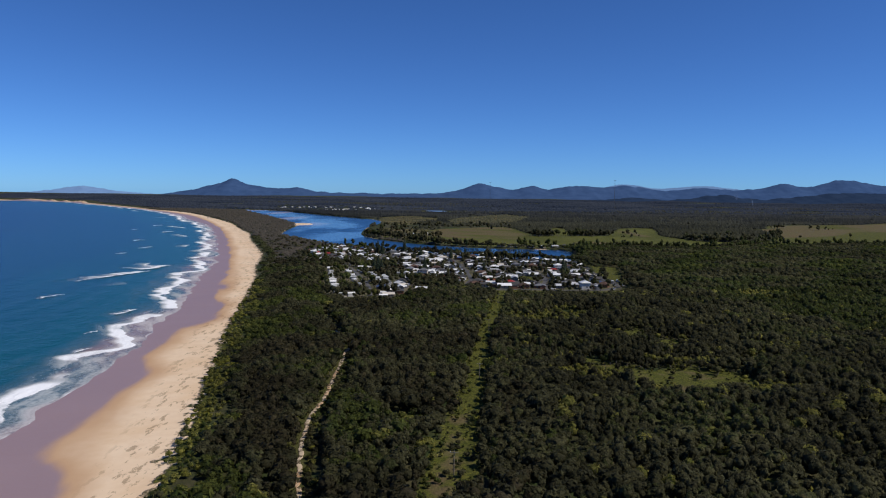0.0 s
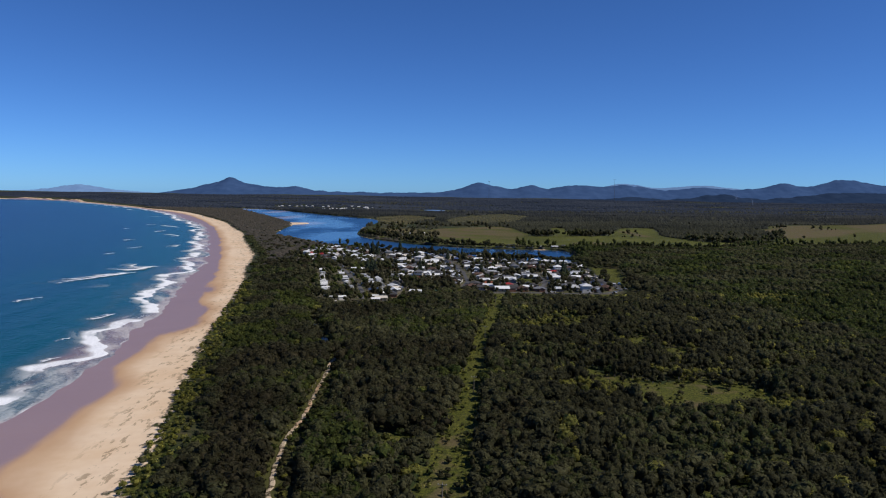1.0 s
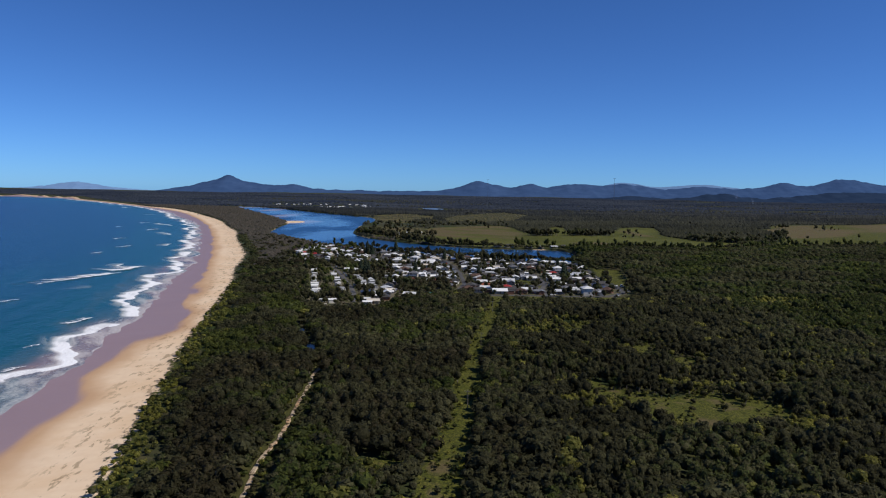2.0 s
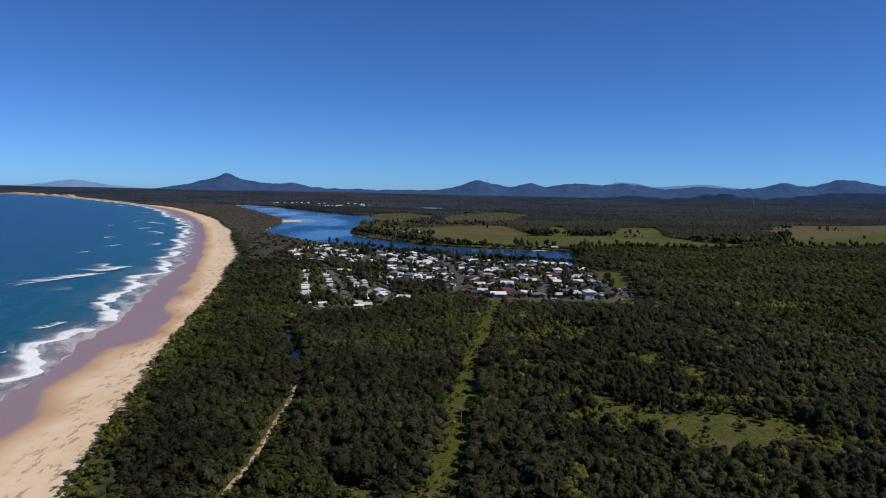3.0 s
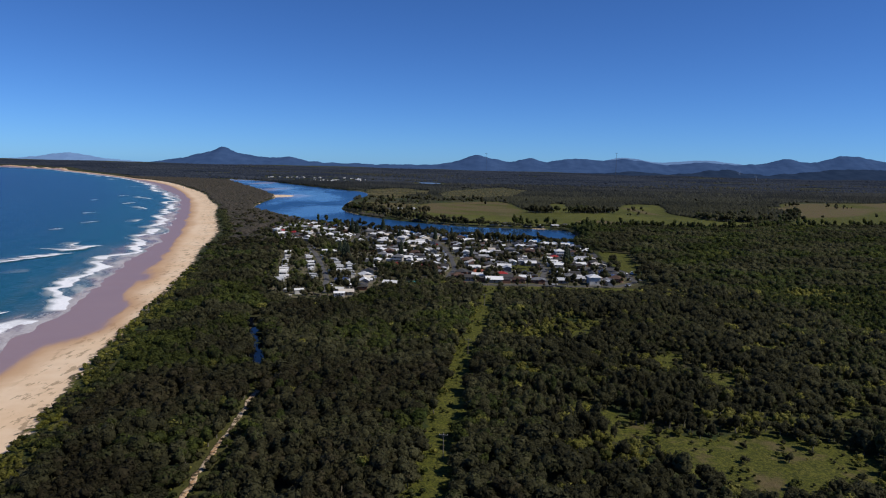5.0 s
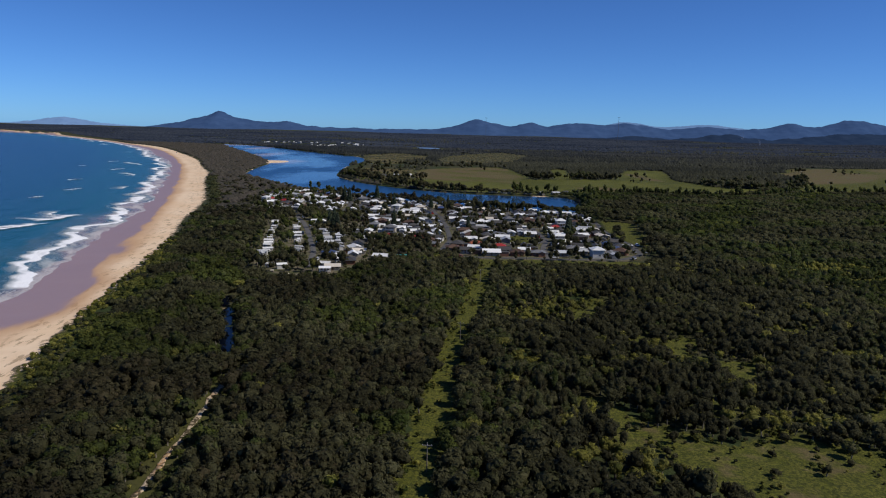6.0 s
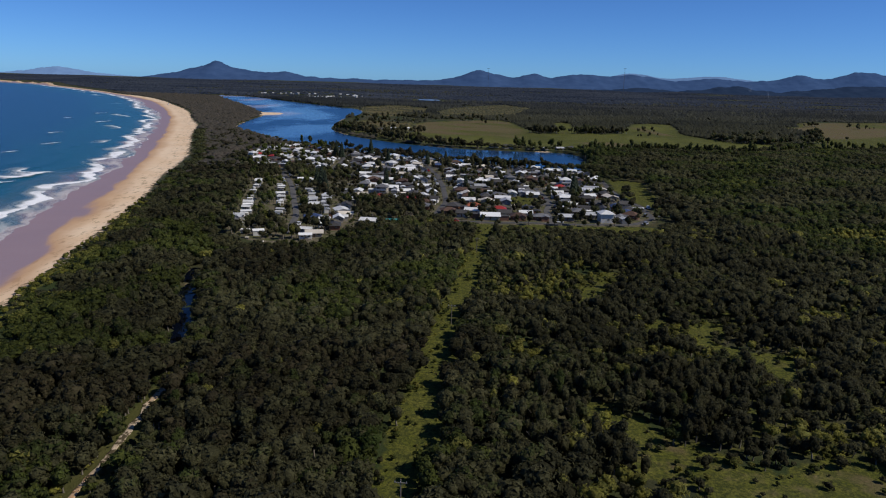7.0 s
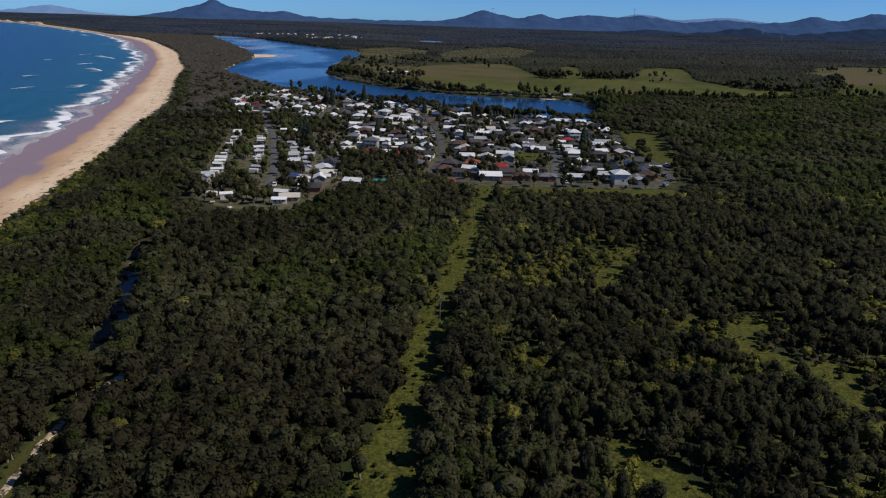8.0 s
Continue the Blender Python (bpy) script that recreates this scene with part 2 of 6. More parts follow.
def add_box(bm, x0, x1, y0, y1, z0, z1, bevel=0.0):
    v = [bm.verts.new(p) for p in ((x0, y0, z0), (x1, y0, z0), (x1, y1, z0), (x0, y1, z0), (x0, y0, z1), (x1, y0, z1), (x1, y1, z1), (x0, y1, z1))]
    fs = [bm.faces.new([v[i] for i in q]) for q in ((3, 2, 1, 0), (4, 5, 6, 7), (0, 1, 5, 4), (1, 2, 6, 5), (2, 3, 7, 6), (3, 0, 4, 7))]
    if bevel:
        es = list({e for f in fs for e in f.edges})
        bmesh.ops.bevel(bm, geom=es, offset=bevel, segments=1, affect="EDGES")
    return bm


def box(*a, bevel=0.0):
    return add_box(bmesh.new(), *a, bevel=bevel)


def add_tube(bm, pts, radii, sides=6):
    """A tapered tube along points."""
    rings = []
    for i, p in enumerate(pts):
        p = Vector(p)
        d = (Vector(pts[min(i + 1, len(pts) - 1)]) - Vector(pts[max(i - 1, 0)])).normalized()
        a = d.orthogonal().normalized()
        b = d.cross(a)
        rings.append([bm.verts.new(p + radii[i] * (math.cos(6.2832 * k / sides) * a + math.sin(6.2832 * k / sides) * b)) for k in range(sides)])
    for r, s in zip(rings[:-1], rings[1:]):
        for k in range(sides):
            bm.faces.new((r[k], r[(k + 1) % sides], s[(k + 1) % sides], s[k]))
    bm.faces.new(rings[0][::-1])
    bm.faces.new(rings[-1])
    return bm


def tube(pts, radii, sides=6):
    return add_tube(bmesh.new(), pts, radii, sides)


# ---------------------------------------------------------------- materials of the land
def ground_material():
    m, nt, b = material("ground_cover", 0.9, 0.08)
    p = place(nt)
    n1, n2, n3 = grain(nt, p, 0.035, 5), grain(nt, p, 0.25, 5), grain(nt, p, 1.6, 5, 0.65)
    bare = mixed(nt, ranged(nt, n2, 0.35, 0.65), (0.040, 0.042, 0.020), (0.075, 0.066, 0.034))
    bare = mixed(nt, ranged(nt, n1, 0.4, 0.62), bare, (0.032, 0.045, 0.016))
    g1 = mixed(nt, ranged(nt, n2, 0.3, 0.7), (0.094, 0.102, 0.016), (0.136, 0.130, 0.028))
    g1 = mixed(nt, ranged(nt, calc(nt, "ADD", calc(nt, "MULTIPLY", n3, 0.6), calc(nt, "MULTIPLY", grain(nt, p, 0.6, 6, 0.7), 0.4)), 0.42, 0.60), (0.044, 0.050, 0.013), g1)
    dry = mixed(nt, ranged(nt, n1, 0.38, 0.62), (0.105, 0.078, 0.040), (0.094, 0.095, 0.030))
    dry = mixed(nt, ranged(nt, n3, 0.3, 0.7), dry, (0.125, 0.096, 0.048))
    edge = calc(nt, "MULTIPLY", calc(nt, "SUBTRACT", n2, 0.5), 1.1)
    grass = ranged(nt, calc(nt, "ADD", attr(nt, "grass"), edge), 0.35, 0.6)
    c = mixed(nt, grass, bare, mixed(nt, ranged(nt, calc(nt, "ADD", attr(nt, "dry"), edge), 0.35, 0.75), g1, dry))
    lush = mixed(nt, ranged(nt, grain(nt, place(nt, 0.012, 0.006, 1), 1.0, 4), 0.35, 0.65), (0.060, 0.067, 0.016), (0.112, 0.115, 0.027))
    c = mixed(nt, calc(nt, "MULTIPLY", attr(nt, "lush"), ranged(nt, n2, 0.25, 0.6, 0.55, 1.0)), c, lush)
    # village: mown yards, gravel, paving
    yard = mixed(nt, ranged(nt, n2, 0.42, 0.58), (0.078, 0.082, 0.032), (0.140, 0.118, 0.080))
    yard = mixed(nt, ranged(nt, n3, 0.5, 0.75), yard, (0.085, 0.080, 0.062))
    c = mixed(nt, ranged(nt, attr(nt, "town"), 0.3, 0.7), c, yard)
    # grassy verge of the sand track
    verge = ranged(nt, calc(nt, "ADD", attr(nt, "track"), calc(nt, "MULTIPLY", calc(nt, "SUBTRACT", n2, 0.5), 5.0)), 4.2, 2.0)
    c = mixed(nt, calc(nt, "MULTIPLY", verge, 0.8), c, mixed(nt, n3, (0.050, 0.056, 0.016), (0.100, 0.092, 0.030)))
    # beach
    s1 = mixed(nt, ranged(nt, n1, 0.35, 0.65), (0.75, 0.55, 0.355), (0.81, 0.63, 0.44))
    s1 = mixed(nt, calc(nt, "MULTIPLY", ranged(nt, n2, 0.3, 0.8), 0.30), s1, (0.62, 0.42, 0.25))
    dv = attr(nt, "veg")
    scuff = grain(nt, place(nt, 0.33, 0.12, 1), 1.0, 6, 0.7)
    scuff = calc(nt, "MULTIPLY", ranged(nt, scuff, 0.545, 0.60), ranged(nt, dv, -19, -9))
    s1 = mixed(nt, calc(nt, "MULTIPLY", scuff, 0.6), s1, (0.22, 0.155, 0.085))
    far = grain(nt, place(nt, 0.02, 0.012, 1), 1.0, 3)
    dwet = calc(nt, "ADD", attr(nt, "wetline"), calc(nt, "MULTIPLY", calc(nt, "SUBTRACT", far, 0.5), 18.0))
    wet = ranged(nt, dwet, 4.5, 0.0)
    s1 = mixed(nt, calc(nt, "MULTIPLY", ranged(nt, dwet, 15.0, 2.0), 0.8), s1, (0.46, 0.27, 0.145))
    # wet sand is darker; its mauve is reflected sky mixed into the base colour
    sand = mixed(nt, wet, s1, mixed(nt, n1, (0.345, 0.236, 0.230), (0.300, 0.205, 0.208)))
    isl = ranged(nt, calc(nt, "ADD", attr(nt, "bar"), edge), 0.2, 0.45)
    beach = ranged(nt, calc(nt, "ADD", dv, calc(nt, "MULTIPLY", calc(nt, "SUBTRACT", n2, 0.5), 17.0)), 1.6, -0.4)
    beach = calc(nt, "MAXIMUM", beach, isl)
    c = mixed(nt, beach, c, sand)
    nt.links.new(c, b.inputs["Base Color"])
    wb = calc(nt, "MULTIPLY", wet, beach)
    nt.links.new(ranged(nt, wb, 0.2, 1.0, 0.9, 0.46), b.inputs["Roughness"])
    nt.links.new(ranged(nt, wb, 0.2, 1.0, 0.08, 0.5), b.inputs["Specular IOR Level"])
    h = calc(nt, "MULTIPLY", calc(nt, "ADD", n3, calc(nt, "MULTIPLY", n2, 2.0)), ranged(nt, beach, 0.2, 0.9, 1.0, 0.10))
    bumped(nt, b, h, 0.6, 0.5)
    return m


def sea_material():
    m, nt, b = material("sea_water", 0.2, 0.10)
    b.inputs["IOR"].default_value = 1.33
    s, al = attr(nt, "offshore"), attr(nt, "along")
    v = nt.nodes.new("ShaderNodeCombineXYZ")
    nt.links.new(s, v.inputs[0])
    nt.links.new(al, v.inputs[1])
    uv = v.outputs[0]

    def scaled(a, c):
        q = nt.nodes.new("ShaderNodeVectorMath")
        q.operation = "MULTIPLY"
        nt.links.new(uv, q.inputs[0])
        q.inputs[1].default_value = (a, c, 1)
        return q.outputs[0]
    big = grain(nt, scaled(0.02, 0.006), 1.0, 4)
    mid = grain(nt, scaled(0.10, 0.035), 1.0, 5, 0.6)
    fine = grain(nt, scaled(0.7, 0.5), 1.0, 5, 0.7)
    streak = calc(nt, "ADD", calc(nt, "MULTIPLY", grain(nt, place(nt, 0.004, 0.022, 1), 1.0, 5, 0.6), 0.6), calc(nt, "MULTIPLY", big, 0.4))
    deep = mixed(nt, ranged(nt, streak, 0.42, 0.58), (0.002, 0.009, 0.046), (0.003, 0.034, 0.106))
    d2 = calc(nt, "ADD", s, calc(nt, "MULTIPLY", calc(nt, "SUBTRACT", big, 0.5), 120.0))
    c = mixed(nt, ranged(nt, d2, 25, 150), (0.005, 0.078, 0.112), (0.004, 0.050, 0.108))
    c = mixed(nt, ranged(nt, d2, 110, 420), c, deep)
    c = mixed(nt, ranged(nt, d2, 34, 14), c, (0.060, 0.110, 0.130))
    c = mixed(nt, ranged(nt, d2, 18, 5), c, (0.215, 0.160, 0.165))
    # white water: the swash on the sand, the bore behind it and an outer line, each with a veil trailing seaward
    def mul(*v):
        r = v[0]
        for k in v[1:]:
            r = calc(nt, "MULTIPLY", r, k)
        return r
    lace = ranged(nt, calc(nt, "ADD", calc(nt, "MULTIPLY", fine, 0.45), calc(nt, "MULTIPLY", mid, 1.0)), 0.58, 0.86)
    s2 = calc(nt, "ADD", s, calc(nt, "ADD", mul(calc(nt, "SUBTRACT", mid, 0.5), 9.0), mul(calc(nt, "SUBTRACT", fine, 0.5), 2.0)))
    n1, n2, n3 = grain(nt, scaled(0, 0.013), 1.0, 3), grain(nt, scaled(0, 0.031), 1.0, 2), grain(nt, scaled(0, 0.0092), 1.0, 2)
    n4 = grain(nt, scaled(0, 0.0071), 1.0, 1)
    d1 = calc(nt, "SUBTRACT", s2, ranged(nt, n1, 0.34, 0.64, 6.0, 19.0))
    swash = mul(ranged(nt, s2, 1.0, 2.2), ranged(nt, d1, 2.5, -0.5), ranged(nt, lace, 0, 1, 0.06, 0.38))
    rim = mul(ranged(nt, s2, 1.0, 2.0), ranged(nt, s2, 4.0, 2.4), ranged(nt, grain(nt, scaled(0.05, 0.05), 1.0, 2), 0.42, 0.60), 0.7)
    bore = mul(ranged(nt, d1, -0.8, 0.5), ranged(nt, calc(nt, "SUBTRACT", d1, mul(n2, 19.0)), 0.0, -5.0), ranged(nt, grain(nt, scaled(0.004, 0.020), 1.0, 2), 0.36, 0.46), ranged(nt, lace, 0.0, 0.5, 0.78, 1.0))
    trail = mul(ranged(nt, d1, 0.0, 2.0), ranged(nt, d1, 15.0, 3.0), ranged(nt, lace, 0.15, 1.0, 0.0, 0.5))
    d2 = calc(nt, "SUBTRACT", s2, ranged(nt, n3, 0.34, 0.66, 34.0, 62.0))
    outer = mul(ranged(nt, d2, -0.8, 0.8), ranged(nt, d2, 5.0, 1.5), ranged(nt, n4, 0.60, 0.64))
    veil = mul(ranged(nt, d2, 0.0, 2.0), ranged(nt, d2, 16.0, 3.0), ranged(nt, n4, 0.57, 0.64), ranged(nt, lace, 0.1, 1.0, 0.05, 0.5))
    foam = swash
    for k in (rim, bore, trail, outer, veil):
        foam = calc(nt, "MAXIMUM", foam, k, True)
    c = mixed(nt, foam, c, (0.90, 0.91, 0.92))
    nt.links.new(c, b.inputs["Base Color"])
    nt.links.new(ranged(nt, foam, 0, 0.6, 0.25, 0.8), b.inputs["Roughness"])
    rip = calc(nt, "ADD", calc(nt, "MULTIPLY", mid, 1.2), calc(nt, "MULTIPLY", grain(nt, place(nt), 0.5, 4), 0.35))
    bumped(nt, b, rip, 0.8, 1.0)
    return m


def calm_water(name, colour, rough, ripple, streaks=0.0, shoals=()):
    m, nt, b = material(name, rough, 0.5)
    b.inputs["IOR"].default_value = 1.33
    n = grain(nt, place(nt, 0.010, 0.004, 1), 1.0, 4)
    c = mixed(nt, ranged(nt, n, 0.4, 0.62), colour, tuple(x * 1.6 for x in colour))
    for cx, cy, rx, ry in shoals:       # sand close under the surface
        d = nt.nodes.new("ShaderNodeVectorMath")
        d.operation = "MULTIPLY_ADD"
        nt.links.new(place(nt), d.inputs[0])
        d.inputs[1].default_value = (1 / rx, 1 / ry, 0)
        d.inputs[2].default_value = (-cx / rx, -cy / ry, 0)
        far = nt.nodes.new("ShaderNodeVectorMath")
        far.operation = "LENGTH"
        nt.links.new(d.outputs[0], far.inputs[0])
        edge = calc(nt, "ADD", far.outputs["Value"], calc(nt, "MULTIPLY", calc(nt, "SUBTRACT", grain(nt, place(nt), 0.022, 4), 0.5), 1.6))
        c = mixed(nt, ranged(nt, edge, 1.15, 0.55, 0.0, 0.85), c, (0.31, 0.26, 0.245))
    nt.links.new(c, b.inputs["Base Color"])
    if streaks:
        nt.links.new(ranged(nt, n, 0.42, 0.6, rough, rough + streaks), b.inputs["Roughness"])
    bumped(nt, b, grain(nt, place(nt), 0.6, 3), ripple, 0.3)
    return m


def leaf_material(name, tint_from_object):
    m, nt, b = material(name, 0.7, 0.12)
    if tint_from_object:
        oi = nt.nodes.new("ShaderNodeObjectInfo")
        t = ranged(nt, oi.outputs["Random"], 0, 1, 0.08, 0.58)
    else:
        t = attr(nt, "tint")
    g = nt.nodes.new("ShaderNodeNewGeometry")
    r = nt.nodes.new("ShaderNodeValToRGB")
    e = r.color_ramp.elements
    e[0].position, e[0].color = 0.0, (0.082, 0.066, 0.040, 1)
    e[1].position, e[1].color = 1.0, (0.200, 0.196, 0.032, 1)
    for pos, col in ((0.10, (0.045, 0.042, 0.019)), (0.22, (0.051, 0.050, 0.025)), (0.33, (0.071, 0.070, 0.033)), (0.44, (0.087, 0.083, 0.040)), (0.60, (0.047, 0.065, 0.015)), (0.66, (0.084, 0.096, 0.022)), (0.80, (0.215, 0.202, 0.052))):
        k = e.new(pos)
        k.color = (*col, 1)
    nt.links.new(t, r.inputs[0])
    h = nt.nodes.new("ShaderNodeHueSaturation")
    nt.links.new(r.outputs[0], h.inputs["Color"])
    leafy = calc(nt, "ADD", calc(nt, "MULTIPLY", grain(nt, place(nt), 0.9, 2, 0.5), 0.3), calc(nt, "MULTIPLY", grain(nt, place(nt), 2.3, 3, 0.6), 0.7))
    val = calc(nt, "MULTIPLY", ranged(nt, g.outputs["Random Per Island"], 0, 1, 0.82, 1.22), ranged(nt, leafy, 0.38, 0.62, 0.74, 1.24))
    patch = calc(nt, "ADD", calc(nt, "MULTIPLY", grain(nt, place(nt), 0.020, 3), 0.6), calc(nt, "MULTIPLY", grain(nt, place(nt), 0.007, 2), 0.4))
    val = calc(nt, "MULTIPLY", val, ranged(nt, patch, 0.38, 0.62, 0.80, 1.42))
    nt.links.new(val, h.inputs["Value"])
    nt.links.new(h.outputs[0], b.inputs["Base Color"])
    bumped(nt, b, leafy, 0.8, 0.9)
    tr = nt.nodes.new("ShaderNodeBsdfTranslucent")       # sun through the leaves
    nt.links.new(h.outputs[0], tr.inputs["Color"])
    both = nt.nodes.new("ShaderNodeMixShader")
    both.inputs[0].default_value = 0.5
    nt.links.new(b.outputs[0], both.inputs[1])
    nt.links.new(tr.outputs[0], both.inputs[2])
    nt.links.new(both.outputs[0], nt.nodes["Material Output"].inputs["Surface"])
    return m


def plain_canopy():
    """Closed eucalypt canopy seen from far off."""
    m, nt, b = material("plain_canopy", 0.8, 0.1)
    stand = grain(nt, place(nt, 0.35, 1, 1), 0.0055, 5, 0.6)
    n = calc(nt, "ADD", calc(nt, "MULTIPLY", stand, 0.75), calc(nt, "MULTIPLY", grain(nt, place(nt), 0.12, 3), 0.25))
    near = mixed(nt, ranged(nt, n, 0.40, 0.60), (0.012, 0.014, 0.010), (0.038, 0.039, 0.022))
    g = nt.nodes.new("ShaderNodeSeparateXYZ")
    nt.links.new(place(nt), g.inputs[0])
    blue = mixed(nt, ranged(nt, n, 0.40, 0.60), (0.013, 0.017, 0.024), (0.036, 0.040, 0.047))         # distance haze painted into the base colour, bluer along y
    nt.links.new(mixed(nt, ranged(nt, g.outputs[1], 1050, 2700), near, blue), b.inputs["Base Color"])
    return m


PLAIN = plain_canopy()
TREE_LINE = paint("tree_line", (0.018, 0.021, 0.016), (0.032, 0.034, 0.022), 0.9, 0.05, vary=0.0)
MEADOW_SCRUB = paint("meadow_scrub", (0.068, 0.064, 0.032), (0.050, 0.054, 0.024), 0.9, 0.03, vary=0.0)
GROUND, SEA = ground_material(), sea_material()
RIVER_WATER = calm_water("river_water", (0.005, 0.032, 0.088), 0.12, 0.25, 0.2, ((-268, 1400, 44, 80), (-350, 1690, 30, 120), (-600, 2262, 110, 70), (-470, 2040, 30, 110)))
LAGOON_WATER = calm_water("lagoon_water", (0.002, 0.004, 0.010), 0.04, 0.06)
LAGOON_WATER.node_tree.nodes["Principled BSDF"].inputs["Specular IOR Level"].default_value = 0.14
LEAF, LEAF_OB = leaf_material("foliage", False), leaf_material("tree_foliage", True)
BARK = paint("bark", (0.11, 0.09, 0.07), (0.19, 0.17, 0.14), 0.9, 1.5)
ASPHALT = paint("asphalt", (0.080, 0.078, 0.075), (0.115, 0.110, 0.105), 0.85, 0.3)

# ---------------------------------------------------------------- ground, sea, river, lagoon
gx = lines([(-3800, 160), (-420, 16), (-250, 4.4), (-190, 4.0), (150, 4.0), (260, 10), (1000, 50), (3900, 160)])
gy = lines([(-900, 120), (60, 10), (140, 4.0), (520, 4.0), (760, 5.5), (1150, 10), (2500, 34), (4960, 110)])
me, x, y = sheet("ground", gx, gy, ground_height)
dv = beyond(VEGLINE, x, y)
corr = off_line(CORRIDOR, x, y)
grass = np.clip(1.3 - corr / 6.2, 0, 1)
grass = np.maximum(grass, np.clip(clearing(x, y) * 2.0 + 0.55, 0, 1))
grass = np.maximum(grass, np.clip(0.46 + 0.5 * wobble(x, y, 60, 21), 0, 0.46) * np.clip((x - 40) / 40, 0, 1) * (y < 480))
dry = 0.36 * np.clip(-corr / 12 + 1, 0, 1) * np.clip((225 - y) / 30, 0, 1) + np.clip(0.22 + 0.12 * (x > 58) * (y < 285) + 0.34 * wobble(x, y, 17, 72), 0.05, 0.8) * np.clip(clearing(x, y) * 3 + 0.3, 0, 1)
f1, f2 = np.minimum(in_area(FIELD, x, y), in_area(FLATS, x, y) + 8), in_area(DRY_FIELD, x, y)
grass = np.maximum(grass, np.clip(0.5 - np.minimum(f1, f2) / 12, 0, 1))
dry = np.maximum(dry, np.clip(0.5 - f2 / 12, 0, 1) * np.clip((y - 1057 - (x - 511) * 0.637) / 80, 0.05, 1) * (0.80 + 0.4 * wobble(x, y, 260, 8)))
dry = np.maximum(dry, np.clip(0.5 - f1 / 12, 0, 1) * np.clip((190 - x) / 80, 0, 1) * np.clip((y - 930) / 160, 0.25, 1) * (0.75 + 0.3 * wobble(x, y, 120, 18)))
for k in MEADOW:
    a = np.clip(0.5 - in_area(k, x, y) / 14, 0, 1)
    grass, dry = np.maximum(grass, a * 0.9), np.maximum(dry, a * 0.68)
for k in PARKS:
    grass = np.maximum(grass, np.clip(0.6 - in_area(k, x, y) / 5, 0, 1))
grass = np.maximum(grass, np.clip(1.4 - np.abs(y - 478) / 7, 0, 1) * (x > 24) * (x < 122))
grass = np.maximum(grass, 0.75 * np.clip(1 - np.abs(dv - 3) / 6, 0, 1) * np.clip((460 - y) / 90, 0, 1))
town = np.clip(0.5 - in_area(VILLAGE, x, y) / 6, 0, 1)
for k in PARKS:
    town *= np.clip(0.5 + in_area(k, x, y) / 4, 0, 1)
bar = np.maximum(1.4 - np.hypot((x + 280) / 31, (y - 1396) / 54), 1.4 - np.hypot((x + 396) / 26, (y - 1650) / 60))
bar = np.maximum(bar, np.clip(0.55 - np.abs(in_area(RIVER, x, y)) / 5, 0, 1) * (wobble(x, y, 120, 4) > -0.2) * (y > 840) * (x < 150))
dry = np.maximum(dry, np.clip(0.5 - f1 / 12, 0, 1) * np.clip(0.9 * wobble(x, y * 0.6, 130, 19) - 0.1, 0, 0.75) * (x < 330))
lush = np.clip(0.5 - f1 / 14, 0, 1) * np.clip(1 - dry * 1.3, 0, 1)
for nm, val in (("lush", lush), ("grass", grass), ("dry", dry), ("town", town), ("veg", dv), ("wetline", beyond(WETLINE, x, y) + 3.2 * wobble(x, y, 70, 68) * np.clip((700 - y) / 300, 0, 1)), ("track", off_line(TRACK, x, y)), ("bar", np.clip(bar, 0, 1))):
    give(me, nm, val)
me.materials.append(GROUND)
tagged(new("ground", me), "coastal land with sand beach, bush floor, paddocks and yards", "ground", kind="structure")

sy = lines([(-500, 60), (120, 4), (420, 4.5), (900, 9), (3440, 60)])
ss = lines([(-20, 2.4), (70, 2.6), (180, 8), (2400, 140), (3600, 120)])
S, Y = np.meshgrid(ss, sy)
s, y = S.ravel(), Y.ravel()
wx = WATERLINE(y)
x = wx - s * 1.08
off = -inland(x, y)
z = -1.5 + 0.16 * np.sin(off * 0.29 + 1.5 * wobble(x, y, 150, 2)) * np.clip(off / 25, 0, 1) + 0.03 * wobble(x, y, 14, 6) * np.clip(off / 8, 0, 1)
n, k = len(ss), len(sy)
i = (np.arange(k - 1)[:, None] * n + np.arange(n - 1)[None, :]).ravel()
me = mesh_np("sea", np.stack([x, y, z], 1), np.stack([i, i + n, i + n + 1, i + 1], 1), True)
give(me, "offshore", off + 8)
give(me, "along", y * 1.06)
me.materials.append(SEA)
tagged(new("sea", me), "deep blue ocean with white surf washing onto sand", "sea", kind="structure")


def pool(name, outline, z, mat, label):
    bm = bmesh.new()
    f = bm.faces.new([bm.verts.new((px, py, z)) for px, py in outline])
    bmesh.ops.triangulate(bm, faces=[f])
    bmesh.ops.recalc_face_normals(bm, faces=bm.faces)
    if bm.faces[:][0].normal.z < 0:
        bmesh.ops.reverse_faces(bm, faces=bm.faces[:])
    ob = part(name, bm, mat, None)
    return tagged(ob, label, "water", kind="structure")


pool("river", RIVER, -1.0, RIVER_WATER, "broad calm blue tidal river bending round the village")
left = [(a - 4.0, b) for a, b in LAGOON]
right = [(a + 4.0, b) for a, b in LAGOON]
pool("lagoon", left + right[::-1], -0.6, LAGOON_WATER, "narrow dark still lagoon between bush trees")


